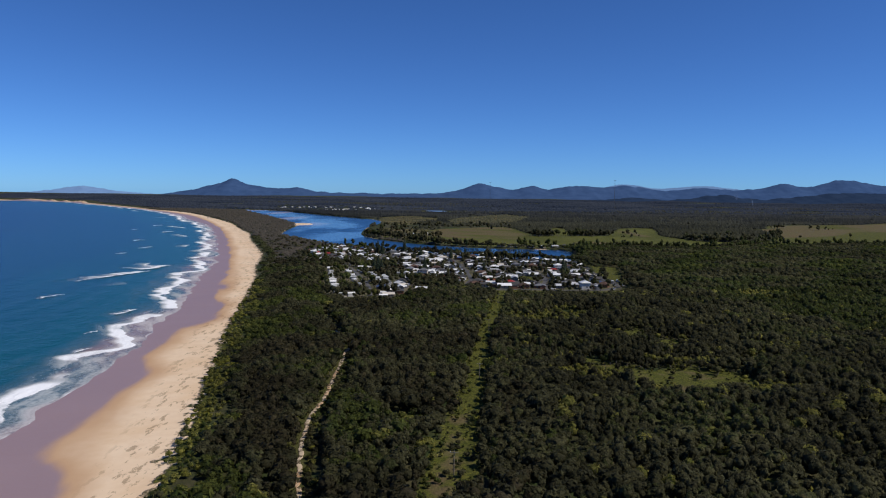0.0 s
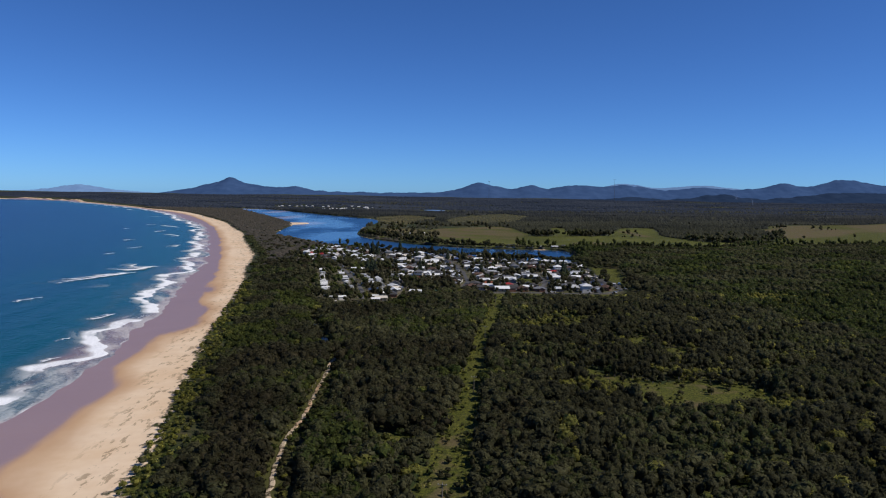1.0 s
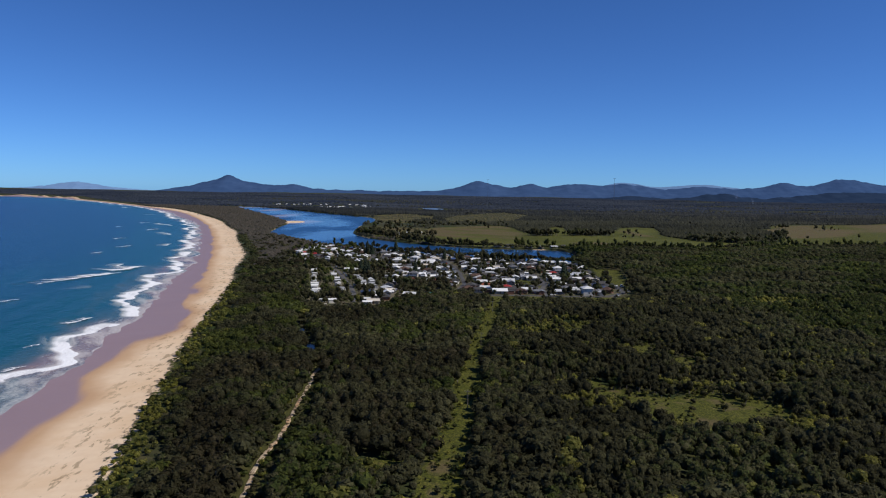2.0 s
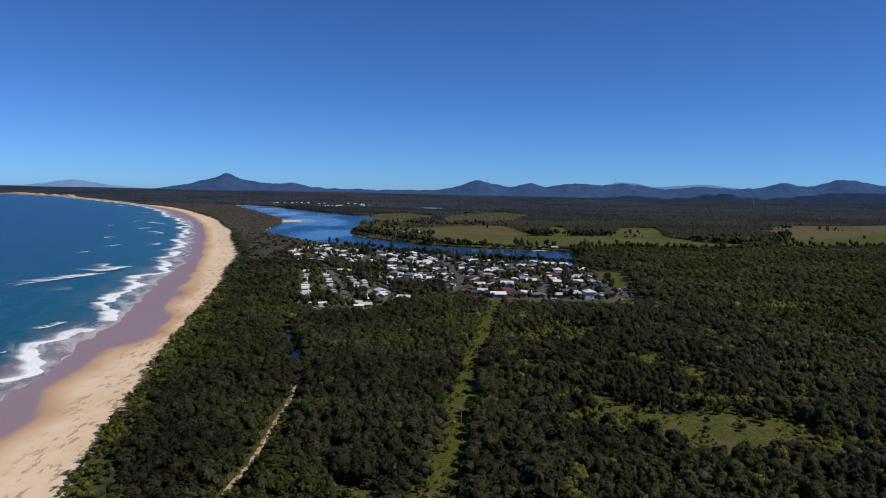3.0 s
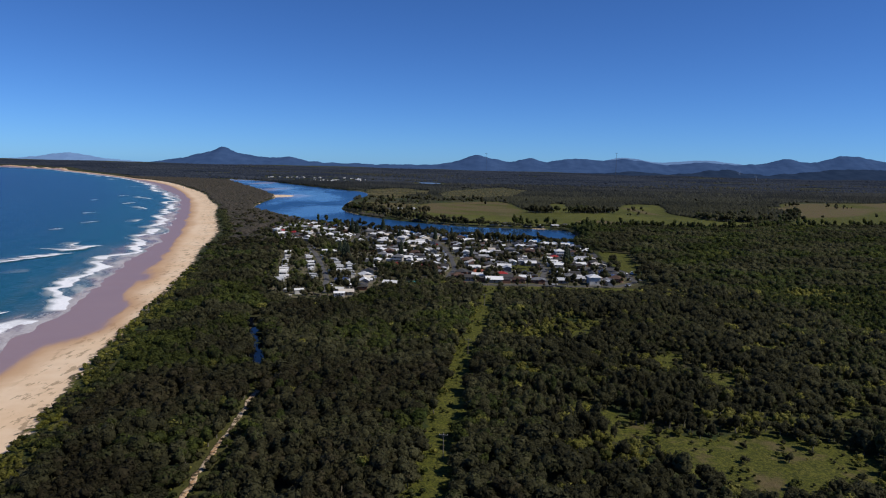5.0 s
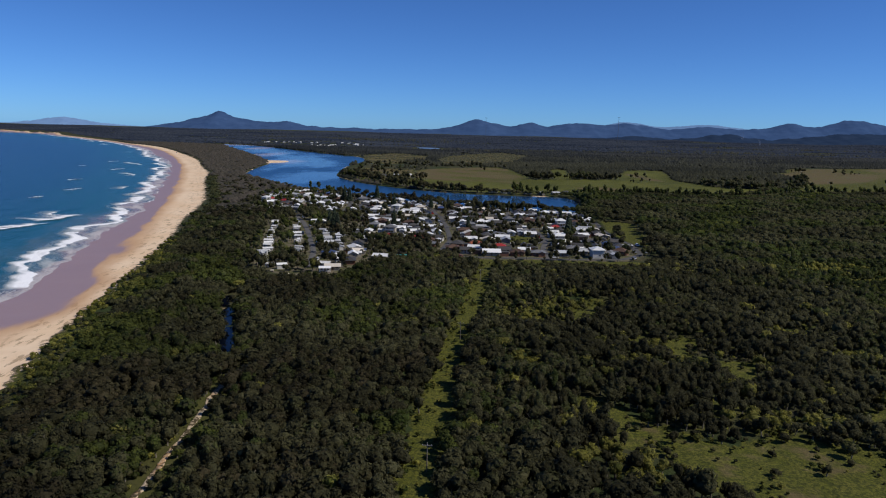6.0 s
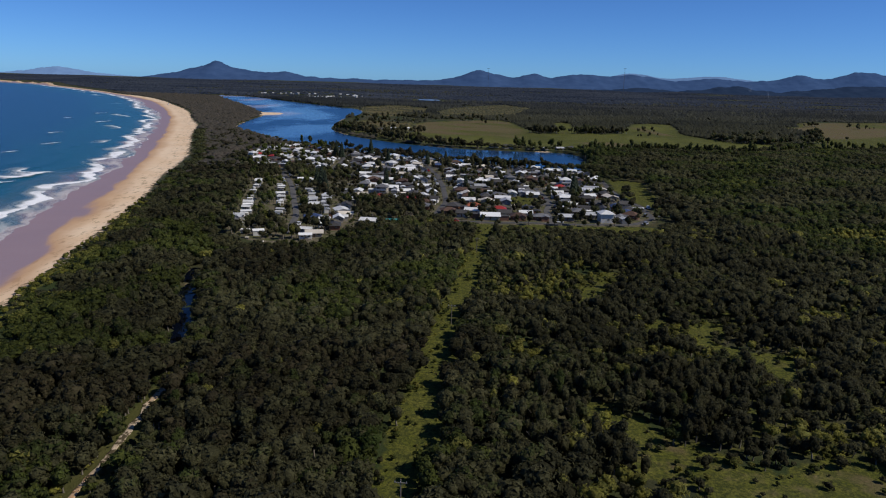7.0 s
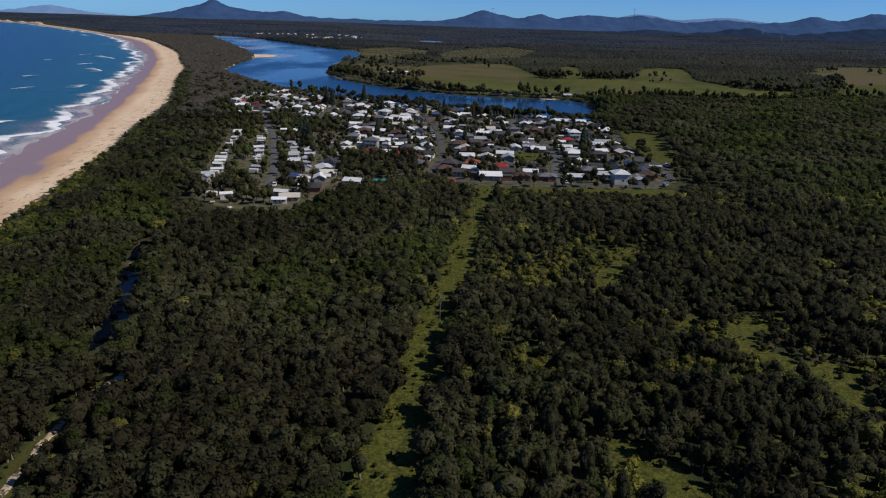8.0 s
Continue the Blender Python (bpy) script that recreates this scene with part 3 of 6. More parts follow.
def strip(name, pts, half, mat, label, lift):
    """A road: a crowned ribbon with thickness along a polyline."""
    p = np.array(pts, float)
    d = np.concatenate([[0], np.cumsum(np.hypot(*np.diff(p, axis=0).T))])
    t = np.linspace(0, d[-1], max(2, int(d[-1] / 4)))
    cx, cy = np.interp(t, d, p[:, 0]), np.interp(t, d, p[:, 1])
    for _ in range(3):
        cx[1:-1], cy[1:-1] = (cx[:-2] + cx[1:-1] * 2 + cx[2:]) / 4, (cy[:-2] + cy[1:-1] * 2 + cy[2:]) / 4
    tx, ty = np.gradient(cx), np.gradient(cy)
    l = np.hypot(tx, ty)
    nx, ny = -ty / l, tx / l
    rows = []
    for o, h in ((-half - 0.15, -0.3), (-half, 0.0), (0, 0.07), (half, 0.0), (half + 0.15, -0.3)):
        qx, qy = cx + nx * o, cy + ny * o
        rows.append(np.stack([qx, qy, ground_height(qx, qy) + lift + h], 1))
    v = np.concatenate(rows)
    m = len(t)
    i = (np.arange(4)[:, None] * m + np.arange(m - 1)[None, :]).ravel()
    me = mesh_np(name, v, np.stack([i, i + m, i + m + 1, i + 1], 1)[:, ::-1], False)
    me.materials.append(mat)
    return tagged(new(name, me), label, "road", kind="structure")


def track_material():
    """Loose sand, pale where it is dry and rusty where the soil shows, with litter on it."""
    m, nt, b = material("track_sand", 0.95, 0.1)
    p = place(nt)
    c = mixed(nt, ranged(nt, grain(nt, p, 0.07, 3), 0.42, 0.58), (0.44, 0.35, 0.25), (0.42, 0.24, 0.12))
    c = mixed(nt, ranged(nt, grain(nt, p, 1.3, 4), 0.35, 0.7), c, (0.53, 0.43, 0.31))
    c = mixed(nt, ranged(nt, grain(nt, p, 0.45, 5, 0.7), 0.49, 0.57), c, (0.075, 0.060, 0.036))
    nt.links.new(c, b.inputs["Base Color"])
    bumped(nt, b, grain(nt, p, 2.0, 4), 0.6, 0.3)
    return m


def sand_track(pts, half):
    """A sandy bush track of uneven width, a little sunk between its shoulders."""
    p = np.array(pts, float)
    d = np.concatenate([[0], np.cumsum(np.hypot(*np.diff(p, axis=0).T))])
    t = np.arange(0, d[-1], 0.9)
    cx, cy = np.interp(t, d, p[:, 0]), np.interp(t, d, p[:, 1])
    for _ in range(40):
        cx[1:-1], cy[1:-1] = (cx[:-2] + cx[1:-1] * 2 + cx[2:]) / 4, (cy[:-2] + cy[1:-1] * 2 + cy[2:]) / 4
    cx = cx + 0.25 * wobble(cx, cy, 9, 90)
    rows = []
    for o, h in ((-1.1, -0.15), (-1.0, 0.06), (-0.5, 0.03), (0.0, 0.07), (0.5, 0.03), (1.0, 0.06), (1.1, -0.15)):
        w = half * (1 + 0.22 * wobble(cx, cy, 5, 91 + int(o > 0)) + 0.2 * wobble(cx, cy, 1.7, 93 + int(o > 0)))
        rows.append(np.stack([cx + o * w, cy, ground_height(cx + o * w, cy) + 0.08 + h], 1))
    n = len(t)
    i = (np.arange(len(rows) - 1)[:, None] * n + np.arange(n - 1)[None, :]).ravel()
    me = mesh_np("sand_track", np.concatenate(rows), np.stack([i, i + n, i + n + 1, i + 1], 1), True)
    me.materials.append(track_material())
    return tagged(new("sand_track", me), "narrow sandy vehicle track winding through coastal bush", "track", kind="structure")


sand_track(TRACK, 0.58)
for i, r in enumerate(ROADS):
    strip("road", r, 1.5, ASPHALT, "narrow grey asphalt village street", 0.12 + 0.012 * i)

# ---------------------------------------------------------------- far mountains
# Distance haze is painted in as bluish base colour plus emission.
def hazed_hill_material(name, low, high, glow, stretch=1.0):
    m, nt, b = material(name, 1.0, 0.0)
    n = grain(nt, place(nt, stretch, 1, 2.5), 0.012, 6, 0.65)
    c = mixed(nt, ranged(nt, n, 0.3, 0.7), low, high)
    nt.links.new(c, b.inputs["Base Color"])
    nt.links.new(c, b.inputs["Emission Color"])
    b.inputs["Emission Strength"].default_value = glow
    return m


def mountains(prof, y, depth, mat, label, seed, rough=5.0):
    """A range with its crest over the given stations (x, height) and folded slopes before it."""
    xs = np.arange(prof[0][0], prof[-1][0], 11.0)
    f = curve_x(prof)
    r = np.random.RandomState(seed)
    rows = []
    vs = np.linspace(0, 1, 12)
    for v in vs:
        yy = y - depth * (1 - v)
        z = f(xs) * v ** 1.15
        fold = wobble(xs + v * 60, np.full_like(xs, yy * 2.2), 170, seed) + 0.6 * wobble(xs, np.full_like(xs, yy * 3), 60, seed + 1)
        z = z + fold * rough * v * (1.25 - v) + wobble(xs, xs * 0 + v * 40, 34, seed + 2) * 1.3 * v + wobble(xs, xs * 0 + v * 90, 110, seed + 4) * 2.2 * v + r.normal(0, 0.5, len(xs)) * v
        rows.append(np.stack([xs + 0 * z, np.full_like(xs, yy), np.where(v == 0, -6, z)], 1))
    v = np.concatenate(rows)
    m = len(xs)
    i = (np.arange(len(vs) - 1)[:, None] * m + np.arange(m - 1)[None, :]).ravel()
    me = mesh_np("mountain_range", v, np.stack([i, i + 1, i + m + 1, i + m], 1), True)
    me.materials.append(mat)
    return tagged(new("mountain_range", me), label, "mountains", kind="structure")


HILL_PALE = hazed_hill_material("pale_far_hills", (0.10, 0.17, 0.30), (0.12, 0.20, 0.34), 0.55)
HILL_BLUE = hazed_hill_material("blue_far_hills", (0.026, 0.052, 0.116), (0.036, 0.067, 0.142), 0.45)
HILL_DARK = hazed_hill_material("hazed_wooded_hills", (0.014, 0.026, 0.053), (0.020, 0.034, 0.065), 0.34)
FAR_CANOPY = hazed_hill_material("hazy_forest_plain", (0.013, 0.018, 0.030), (0.033, 0.039, 0.051), 0.42, 0.3)
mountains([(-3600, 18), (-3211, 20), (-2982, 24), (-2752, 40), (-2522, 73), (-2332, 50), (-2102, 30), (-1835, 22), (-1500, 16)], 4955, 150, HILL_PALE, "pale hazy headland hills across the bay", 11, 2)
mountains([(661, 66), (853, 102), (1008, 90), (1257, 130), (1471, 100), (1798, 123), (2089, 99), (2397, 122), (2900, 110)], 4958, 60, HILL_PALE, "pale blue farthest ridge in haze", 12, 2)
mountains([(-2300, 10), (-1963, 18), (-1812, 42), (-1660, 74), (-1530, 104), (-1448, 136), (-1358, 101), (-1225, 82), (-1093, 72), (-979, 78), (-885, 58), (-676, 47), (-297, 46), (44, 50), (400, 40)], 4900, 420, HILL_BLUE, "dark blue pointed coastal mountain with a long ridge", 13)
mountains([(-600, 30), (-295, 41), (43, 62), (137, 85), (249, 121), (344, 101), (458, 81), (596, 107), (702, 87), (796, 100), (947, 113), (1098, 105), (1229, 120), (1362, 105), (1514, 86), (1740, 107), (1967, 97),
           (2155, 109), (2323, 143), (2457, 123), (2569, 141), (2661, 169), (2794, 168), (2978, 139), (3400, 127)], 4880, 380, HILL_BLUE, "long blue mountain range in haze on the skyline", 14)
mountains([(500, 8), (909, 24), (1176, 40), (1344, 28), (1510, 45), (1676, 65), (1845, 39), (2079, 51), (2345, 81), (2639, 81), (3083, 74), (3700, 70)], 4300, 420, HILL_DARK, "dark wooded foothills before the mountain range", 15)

# ---------------------------------------------------------------- trees
ICO = bmesh.new()
bmesh.ops.create_icosphere(ICO, subdivisions=1, radius=1.0)
ICO.verts.ensure_lookup_table()
ICO_V = np.array([v.co[:] for v in ICO.verts])
ICO_F = np.array([[v.index for v in f.verts] for f in ICO.faces])
ICO.free()


def crowns(c, rad, hgt, tint, leaves, size, rng, lobes=5, upright=0.0):
    """Crowns of many trees at once: ragged lobes under loose leaf sprays. c: middles; rad, hgt: half width and half height; upright: how far the sprays point up.
    Returns points, triangles, tints and normals of sprays and lobes."""
    N = len(c)
    lo = rng.normal(0, 1, (N, lobes, 3))
    lo /= np.linalg.norm(lo, axis=2, keepdims=True)
    lo *= rng.uniform(0.38, 0.66, (N, lobes, 1))
    lo[:, 0] = rng.normal(0, 0.08, (N, 3))
    lr = rng.uniform(0.32, 0.46, (N, lobes))
    lr[:, 0] = 0.58
    which = rng.randint(0, lobes, (N, leaves))
    d = rng.normal(0, 1, (N, leaves, 3))
    d[..., 2] += 0.8
    d /= np.linalg.norm(d, axis=2, keepdims=True)
    I = np.arange(N)[:, None]
    q = lo[I, which] + d * lr[I, which][..., None] * rng.uniform(0.94, 1.30, (N, leaves, 1))
    sc = np.stack([rad, rad, hgt], 1)[:, None, :]
    q = c[:, None, :] + q * sc
    nrm = d + rng.normal(0, 0.35, d.shape)
    nrm /= np.linalg.norm(nrm, axis=2, keepdims=True)
    tip = rng.normal(0, 1, d.shape)
    tip[..., 2] += upright * 3.0
    a = np.cross(nrm, tip)
    a /= np.linalg.norm(a, axis=2, keepdims=True)
    b = np.cross(a, nrm)
    s = (rad[:, None, None] * size) * rng.uniform(0.55, 1.35, (N, leaves, 1))
    thin = 1.0 - 0.45 * upright
    tri = np.stack([q - b * s * 0.7 + a * s * thin, q - b * s * 0.7 - a * s * thin, q + b * s * (1.1 + 0.7 * upright)], 2)
    turn = np.einsum("nlk,nlk->nl", np.cross(tri[:, :, 1] - tri[:, :, 0], tri[:, :, 2] - tri[:, :, 0]), nrm) < 0
    tri[turn] = tri[turn][:, [0, 2, 1]]
    V = tri.reshape(-1, 3)
    soft = d * 0.8 + nrm * 0.45
    soft /= np.linalg.norm(soft, axis=2, keepdims=True)
    k = len(ICO_V)
    cv = ICO_V[None, None] * rng.uniform(0.78, 1.18, (N, lobes, k, 1)) * lr[..., None, None] + lo[:, :, None, :]
    cv = (cv * sc[:, :, None, :] + c[:, None, None, :]).reshape(-1, 3)
    Fc = (ICO_F[None] + (np.arange(N * lobes) * k)[:, None, None]).reshape(-1, 3) + len(V)
    verts = np.concatenate([V, cv])
    faces = np.concatenate([np.arange(len(V)).reshape(-1, 3), Fc])
    # lit tips and shaded hearts put into the tint: sprays up, lobes down
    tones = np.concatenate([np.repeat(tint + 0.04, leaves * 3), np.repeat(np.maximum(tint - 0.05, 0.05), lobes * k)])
    normals = np.concatenate([np.repeat(soft.reshape(-1, 3), 3, 0), np.tile(ICO_V, (N * lobes, 1))])
    return verts, faces, tones, normals


def trunks(foot, top, r):
    """Tapered four-sided stems."""
    N = len(foot)
    ring = np.array([(1, 0), (0, 1), (-1, 0), (0, -1)], float)
    lo, hi = np.zeros((N, 4, 3)), np.zeros((N, 4, 3))
    lo[..., :2] = ring * r[:, None, None]
    hi[..., :2] = ring * (r * 0.35)[:, None, None]
    v = np.concatenate([foot[:, None] + lo, top[:, None] + hi], 1).reshape(-1, 3)
    q = np.array([[0, 1, 5, 4], [1, 2, 6, 5], [2, 3, 7, 6], [3, 0, 4, 7]])
    return v, (q[None] + (np.arange(N) * 8)[:, None, None]).reshape(-1, 4)


def as_tris(q):
    return np.concatenate([q[:, [0, 1, 2]], q[:, [0, 2, 3]]])


def wood(name, label, xy, rad, tall, tint, leaves, size, seed, slim=1.0, clear=0.25, stems=True, category="trees", lobes=5, mat=None, upright=0.0):
    """A stand of trees in one mesh: stems, cores and leaf clumps."""
    rng = np.random.RandomState(seed)
    x, y = xy[:, 0], xy[:, 1]
    g = ground_height(x, y)
    half = tall * (1 - clear) / 2
    c = np.stack([x, y, g + tall - half], 1)
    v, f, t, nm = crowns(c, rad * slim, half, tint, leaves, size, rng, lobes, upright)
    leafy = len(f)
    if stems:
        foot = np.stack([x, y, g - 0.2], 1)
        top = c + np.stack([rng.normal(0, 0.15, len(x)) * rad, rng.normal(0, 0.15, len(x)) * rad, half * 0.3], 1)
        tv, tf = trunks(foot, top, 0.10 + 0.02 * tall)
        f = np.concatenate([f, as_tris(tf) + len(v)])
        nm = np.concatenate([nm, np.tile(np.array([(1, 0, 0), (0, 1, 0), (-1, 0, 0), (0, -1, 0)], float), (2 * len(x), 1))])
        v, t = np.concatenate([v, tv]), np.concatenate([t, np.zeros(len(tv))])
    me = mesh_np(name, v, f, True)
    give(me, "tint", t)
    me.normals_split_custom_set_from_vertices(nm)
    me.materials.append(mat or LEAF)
    me.materials.append(BARK)
    me.polygons.foreach_set("material_index", (np.arange(len(f)) >= leafy).astype(np.int32))
    return tagged(new(name, me), label, category, kind="stuff")


def scatter(x0, x1, y0, y1, step, seed, jitter=0.42):
    rng = np.random.RandomState(seed)
    X, Y = np.meshgrid(np.arange(x0, x1, step), np.arange(y0, y1, step))
    X[1::2] += step / 2
    p = np.stack([X.ravel(), Y.ravel()], 1)
    return p + rng.uniform(-jitter, jitter, p.shape) * step


def in_sight(p, margin=1.07, pad=12):
    """The wedge inside the camera's view, with a margin; nothing is planted outside it."""
    return np.abs(p[:, 0] - p[:, 1] * 0.02) < p[:, 1] * 0.62 * margin + pad


NEAR_STAND = (-34.0, 72.0, 268.0, 300.0)      # the stretch of bush whose trees are single things


def bush_mask(p, rng):
    x, y = p[:, 0], p[:, 1]
    keep = (beyond(VEGLINE, x, y) > np.clip(9 - (y - 420) / 30, 6, 9) - 2.5 * wobble(x, y, 22, 37)) & (off_line(CORRIDOR, x, y) > 4.7 + rng.uniform(-1.0, 0.9, len(x))) & (off_line(TRACK, x, y) > np.where(y < 294, 1.6, 1.0 + 2.0 * (np.sin(y * 0.62) > 0.6))) & (off_line(LAGOON, x - 1.0, y) > 2.7)
    keep &= (in_area(RIVER, x, y) > 3) & (in_area(VILLAGE, x, np.where(y < 520, y + 9, y)) > 2)
    keep &= ~((np.abs(y - 475) < 9 + 2 * wobble(x, y, 12, 67)) & (x > 24) & (x < 122))
    keep &= ~((np.abs(y - 2290) < 150) & (np.abs(x + 24) < 48))
    keep &= np.hypot(x + 35.8, y - 304.6) > 3.0
    cl = clearing(x, y)
    keep &= (cl < 0.02) | (rng.uniform(0, 1, len(x)) < 0.035)
    open_ = np.clip((x - 42) / 30, 0, 1) * np.clip(wobble(x, y, 60, 21) + 0.25, 0, 1) * (y < 470)
    keep &= rng.uniform(0, 1, len(x)) > 0.26 * open_
    for k in PARKS:
        keep &= in_area(k, x, y) > 0
    keep &= np.minimum(in_area(FIELD, x, y), in_area(DRY_FIELD, x, y)) > 4
    keep &= in_area(FLATS, x, y) > 0
    for k in MEADOW:
        keep &= in_area(k, x, y) > 0
    return keep


def tints(p, rng):
    x, y = p[:, 0], p[:, 1]
    t = 0.26 + 0.13 * wobble(x, y, 45, 31) + 0.13 * wobble(x, y, 120, 34) + 0.05 * wobble(x, y, 14, 35) + rng.normal(0, 0.10, len(x))
    t += 0.19 * np.clip(1.3 - np.hypot((x - 8) / 45, (y - 410) / 80), 0, 1)                                          # olive before the village
    sea = np.clip((-20 - x - (y - 150) * 0.08) / 20, 0, 1)
    t += 0.36 * sea * np.clip(0.6 + wobble(x, y, 55, 32), 0, 1)       # greener towards the sea
    t += 0.26 * np.clip(1.4 - np.hypot((x + 82) / 20, (y - 332) / 40), 0, 1)
    t -= 0.22 * np.clip(1.5 - np.hypot((x + 46) / 24, (y - 292) / 16), 0, 1)
    t -= 0.20 * np.clip(1.4 - np.hypot((x + 28) / 30, (y - 284) / 24), 0, 1)                                         # bare brown trees beside the track
    dv = beyond(VEGLINE, x, y)
    t -= 0.42 * np.clip(1.35 - np.abs(dv - 21) / 15, 0, 1) * np.clip((330 - y) / 60, 0, 1) * np.clip(0.85 + 0.7 * wobble(x, y, 26, 39), 0, 1)      # greyish wind-worn scrub behind the dune
    t += 0.24 * np.clip(1.3 - np.abs(dv - 45) / 11, 0, 1) * np.clip((300 - y) / 50, 0, 1) * np.clip(0.8 + 0.8 * wobble(x, y, 30, 40), 0, 1)          # green gully beside the track
    t += 0.34 * np.clip(1.15 - dv / 13, 0, 1)
    t = np.where(x > 30, np.clip(t + 0.07, 0.20, 0.50), np.clip(t, 0.045, 0.61 + 0.12 * np.clip(1.3 - dv / 12, 0, 1)))
    north = np.clip((x - 147 - (528 - y) * 0.23) / 14 + 0.6 * wobble(x, y, 40, 24), 0, 1) * (y < 1000)                 # deep green forest beyond the village
    t = t * (1 - north) + (0.56 + rng.normal(0, 0.03, len(x))) * north
    t = np.where((rng.uniform(0, 1, len(x)) < 0.010 + 0.022 * (x > 34)) & (y < 480), rng.uniform(0.70, 0.80, len(x)), t)
    t = np.where((wattle(x, y) + 0.3 * wobble(x, y, 7, 36) > 0) & (rng.uniform(0, 1, len(x)) < 0.8), 0.78 + rng.normal(0, 0.06, len(x)), t)
    return np.clip(t, 0.02, 1)


rng = np.random.RandomState(7)
p = scatter(-140, 330, 132, 486, 2.7, 41, 0.56)
p = p[np.random.RandomState(3).uniform(0, 1, len(p)) > 0.02]
p = p[in_sight(p)]
p = p[bush_mask(p, rng)]
x, y = p[:, 0], p[:, 1]
single = (x > NEAR_STAND[0]) & (x < NEAR_STAND[1]) & (y > NEAR_STAND[2]) & (y < NEAR_STAND[3]) & (np.arange(len(p)) % 10 < 6)
SINGLES = p[single]
p = p[~single]
x, y = p[:, 0], p[:, 1]
tn = tints(p, rng)
size = 1.55 + 1.5 * rng.uniform(0, 1, len(p)) ** 1.6 + 0.15 * wobble(x, y, 40, 51)
big = rng.uniform(0, 1, len(p)) < 0.10
size = np.where(big, rng.uniform(2.9, 4.1, len(p)), size)
edge = np.clip(np.maximum(clearing(x, y), wattle(x, y)) + 1.0, 0, 1)      # lower and bushier where it opens
size = 1.15 * size * (1 - 0.30 * edge)
tall = 4.9 + 0.8 * wobble(x, y, 70, 52) + 0.5 * wobble(x, y, 24, 53) + rng.normal(0, 0.32, len(p)) + 0.30 * (size - 2.4) + 0.6 * big
tall = tall * (1 - 0.45 * edge * rng.uniform(0.3, 1.2, len(p)))
tall = tall * np.clip(0.34 + (beyond(VEGLINE, x, y) - 5) / 26, 0.34, 1)      # lower towards the dune, so that its fringe shows from the camera
path_side = (off_line(TRACK, x - 1.3, y + 2.2) < np.where(y < 275, 4.2, 3.3)) & (y < 290) & (x > np.interp(y, [k[1] for k in TRACK], [k[0] for k in TRACK]))                   # low growth on the camera's side, so that the track stays in view
tall = np.where(path_side, np.minimum(tall, rng.uniform(1.0, 2.2, len(p))), tall)
size = np.where(path_side, np.minimum(size, 1.5), size)
tall = np.where((y > 425) & (x > 44) & (x < 140), tall * (1 - 0.42 * np.clip((y - 425) / 30, 0, 1)), tall)      # low scrub before the front street
slim_zone = (rng.uniform(0, 1, len(p)) < np.where(x > 38, 0.78, 0.22)) & (tn < 0.66)
near = (y > 222) & (y < 335)
for nm, lab, sel, lv, sz, slim, clear, lb in (
        ("round_crowned_bush", "dense grey-green paperbark and banksia bush", near & ~slim_zone, 120, 0.120, 1.0, 0.12, 4),
        ("slender_bush", "slender grey-green she-oaks and eucalypts in open bush", near & slim_zone, 110, 0.120, 0.84, 0.04, 3),
        ("round_crowned_bush", "dense dark green coastal bush before the village", ~near & ~slim_zone, 46, 0.165, 1.0, 0.15, 2),
        ("slender_bush", "slender olive-grey she-oak bush before the village", ~near & slim_zone, 45, 0.170, 0.82, 0.08, 2)):
    wood(nm, lab, p[sel], size[sel], tall[sel] * (1.05 if slim < 1 else 1.0), tn[sel], lv, sz, 60 + lv, slim, clear, bool(lv > 60), lobes=lb, upright=0.75 if slim < 1 else 0.0)

# bush that runs on to the south
p = scatter(-90, 160, -50, 134, 3.3, 42, 0.56)
p = p[bush_mask(p, rng)]
size = rng.uniform(2.1, 3.4, len(p))
wood("round_crowned_bush", "dense grey-green coastal bush behind the dune", p, size, 4.8 + rng.normal(0, 0.6, len(p)), tints(p, rng), 16, 0.26, 75, 1.0, 0.3, False, lobes=2)

# low scrub on the dune edge, in the clearings and along the corridor
q = scatter(-150, 260, 128, 520, 2.3, 43)
q = q[in_sight(q)]
x, y = q[:, 0], q[:, 1]
dv, cd, cl = beyond(VEGLINE, x, y), off_line(CORRIDOR, x, y), clearing(x, y)
u = rng.uniform(0, 1, len(q))
dune = (dv > 0.6) & (dv < 9 + 3 * wobble(x, y, 15, 55)) & ((wobble(x, y, 19, 56) > -0.35) | (dv > 4))
verge = (cd < 5.8) & (u < np.where(cd > 2.2, 0.62, 0.22) + 0.25 * (y < 215))
glade = np.clip((x - 42) / 30, 0, 1) * np.clip(wobble(x, y, 60, 21) + 0.25, 0, 1)
tuft = ((cl > -0.25) & (u < np.where(cl > 0.3, np.clip(0.16 + 0.5 * wobble(x, y, 13, 70), 0.03, 0.6), 0.8))) | ((wattle(x, y) > -0.2) & (u < 0.6)) | ((u < 0.25 * glade) & (y < 470))
lag = off_line(LAGOON, x, y)
shore = (lag > 2.5) & (lag < 5.5) & (u < 0.8)
trackside = (off_line(TRACK, x, y) < 3.6) & (u < 0.85)
keep = (dune | verge | tuft | shore | trackside) & (off_line(TRACK, x, y) > 1.25) & (lag > 2.4) & (in_area(VILLAGE, x, np.where(y < 520, y + 9, y)) > 2)
q, dune, cl = q[keep], dune[keep], cl[keep]
rs = np.where(dune, rng.uniform(0.8, 1.7, len(q)), 0.45 + 1.25 * rng.uniform(0, 1, len(q)) ** 1.8)
tq = np.clip(np.where(dune, 0.74 + 0.2 * wobble(q[:, 0], q[:, 1], 30, 44), np.where(cl > -0.25, 0.50, 0.62) + 0.24 * wobble(q[:, 0], q[:, 1], 12, 45)) + rng.normal(0, 0.12, len(q)), 0.2, 0.95)
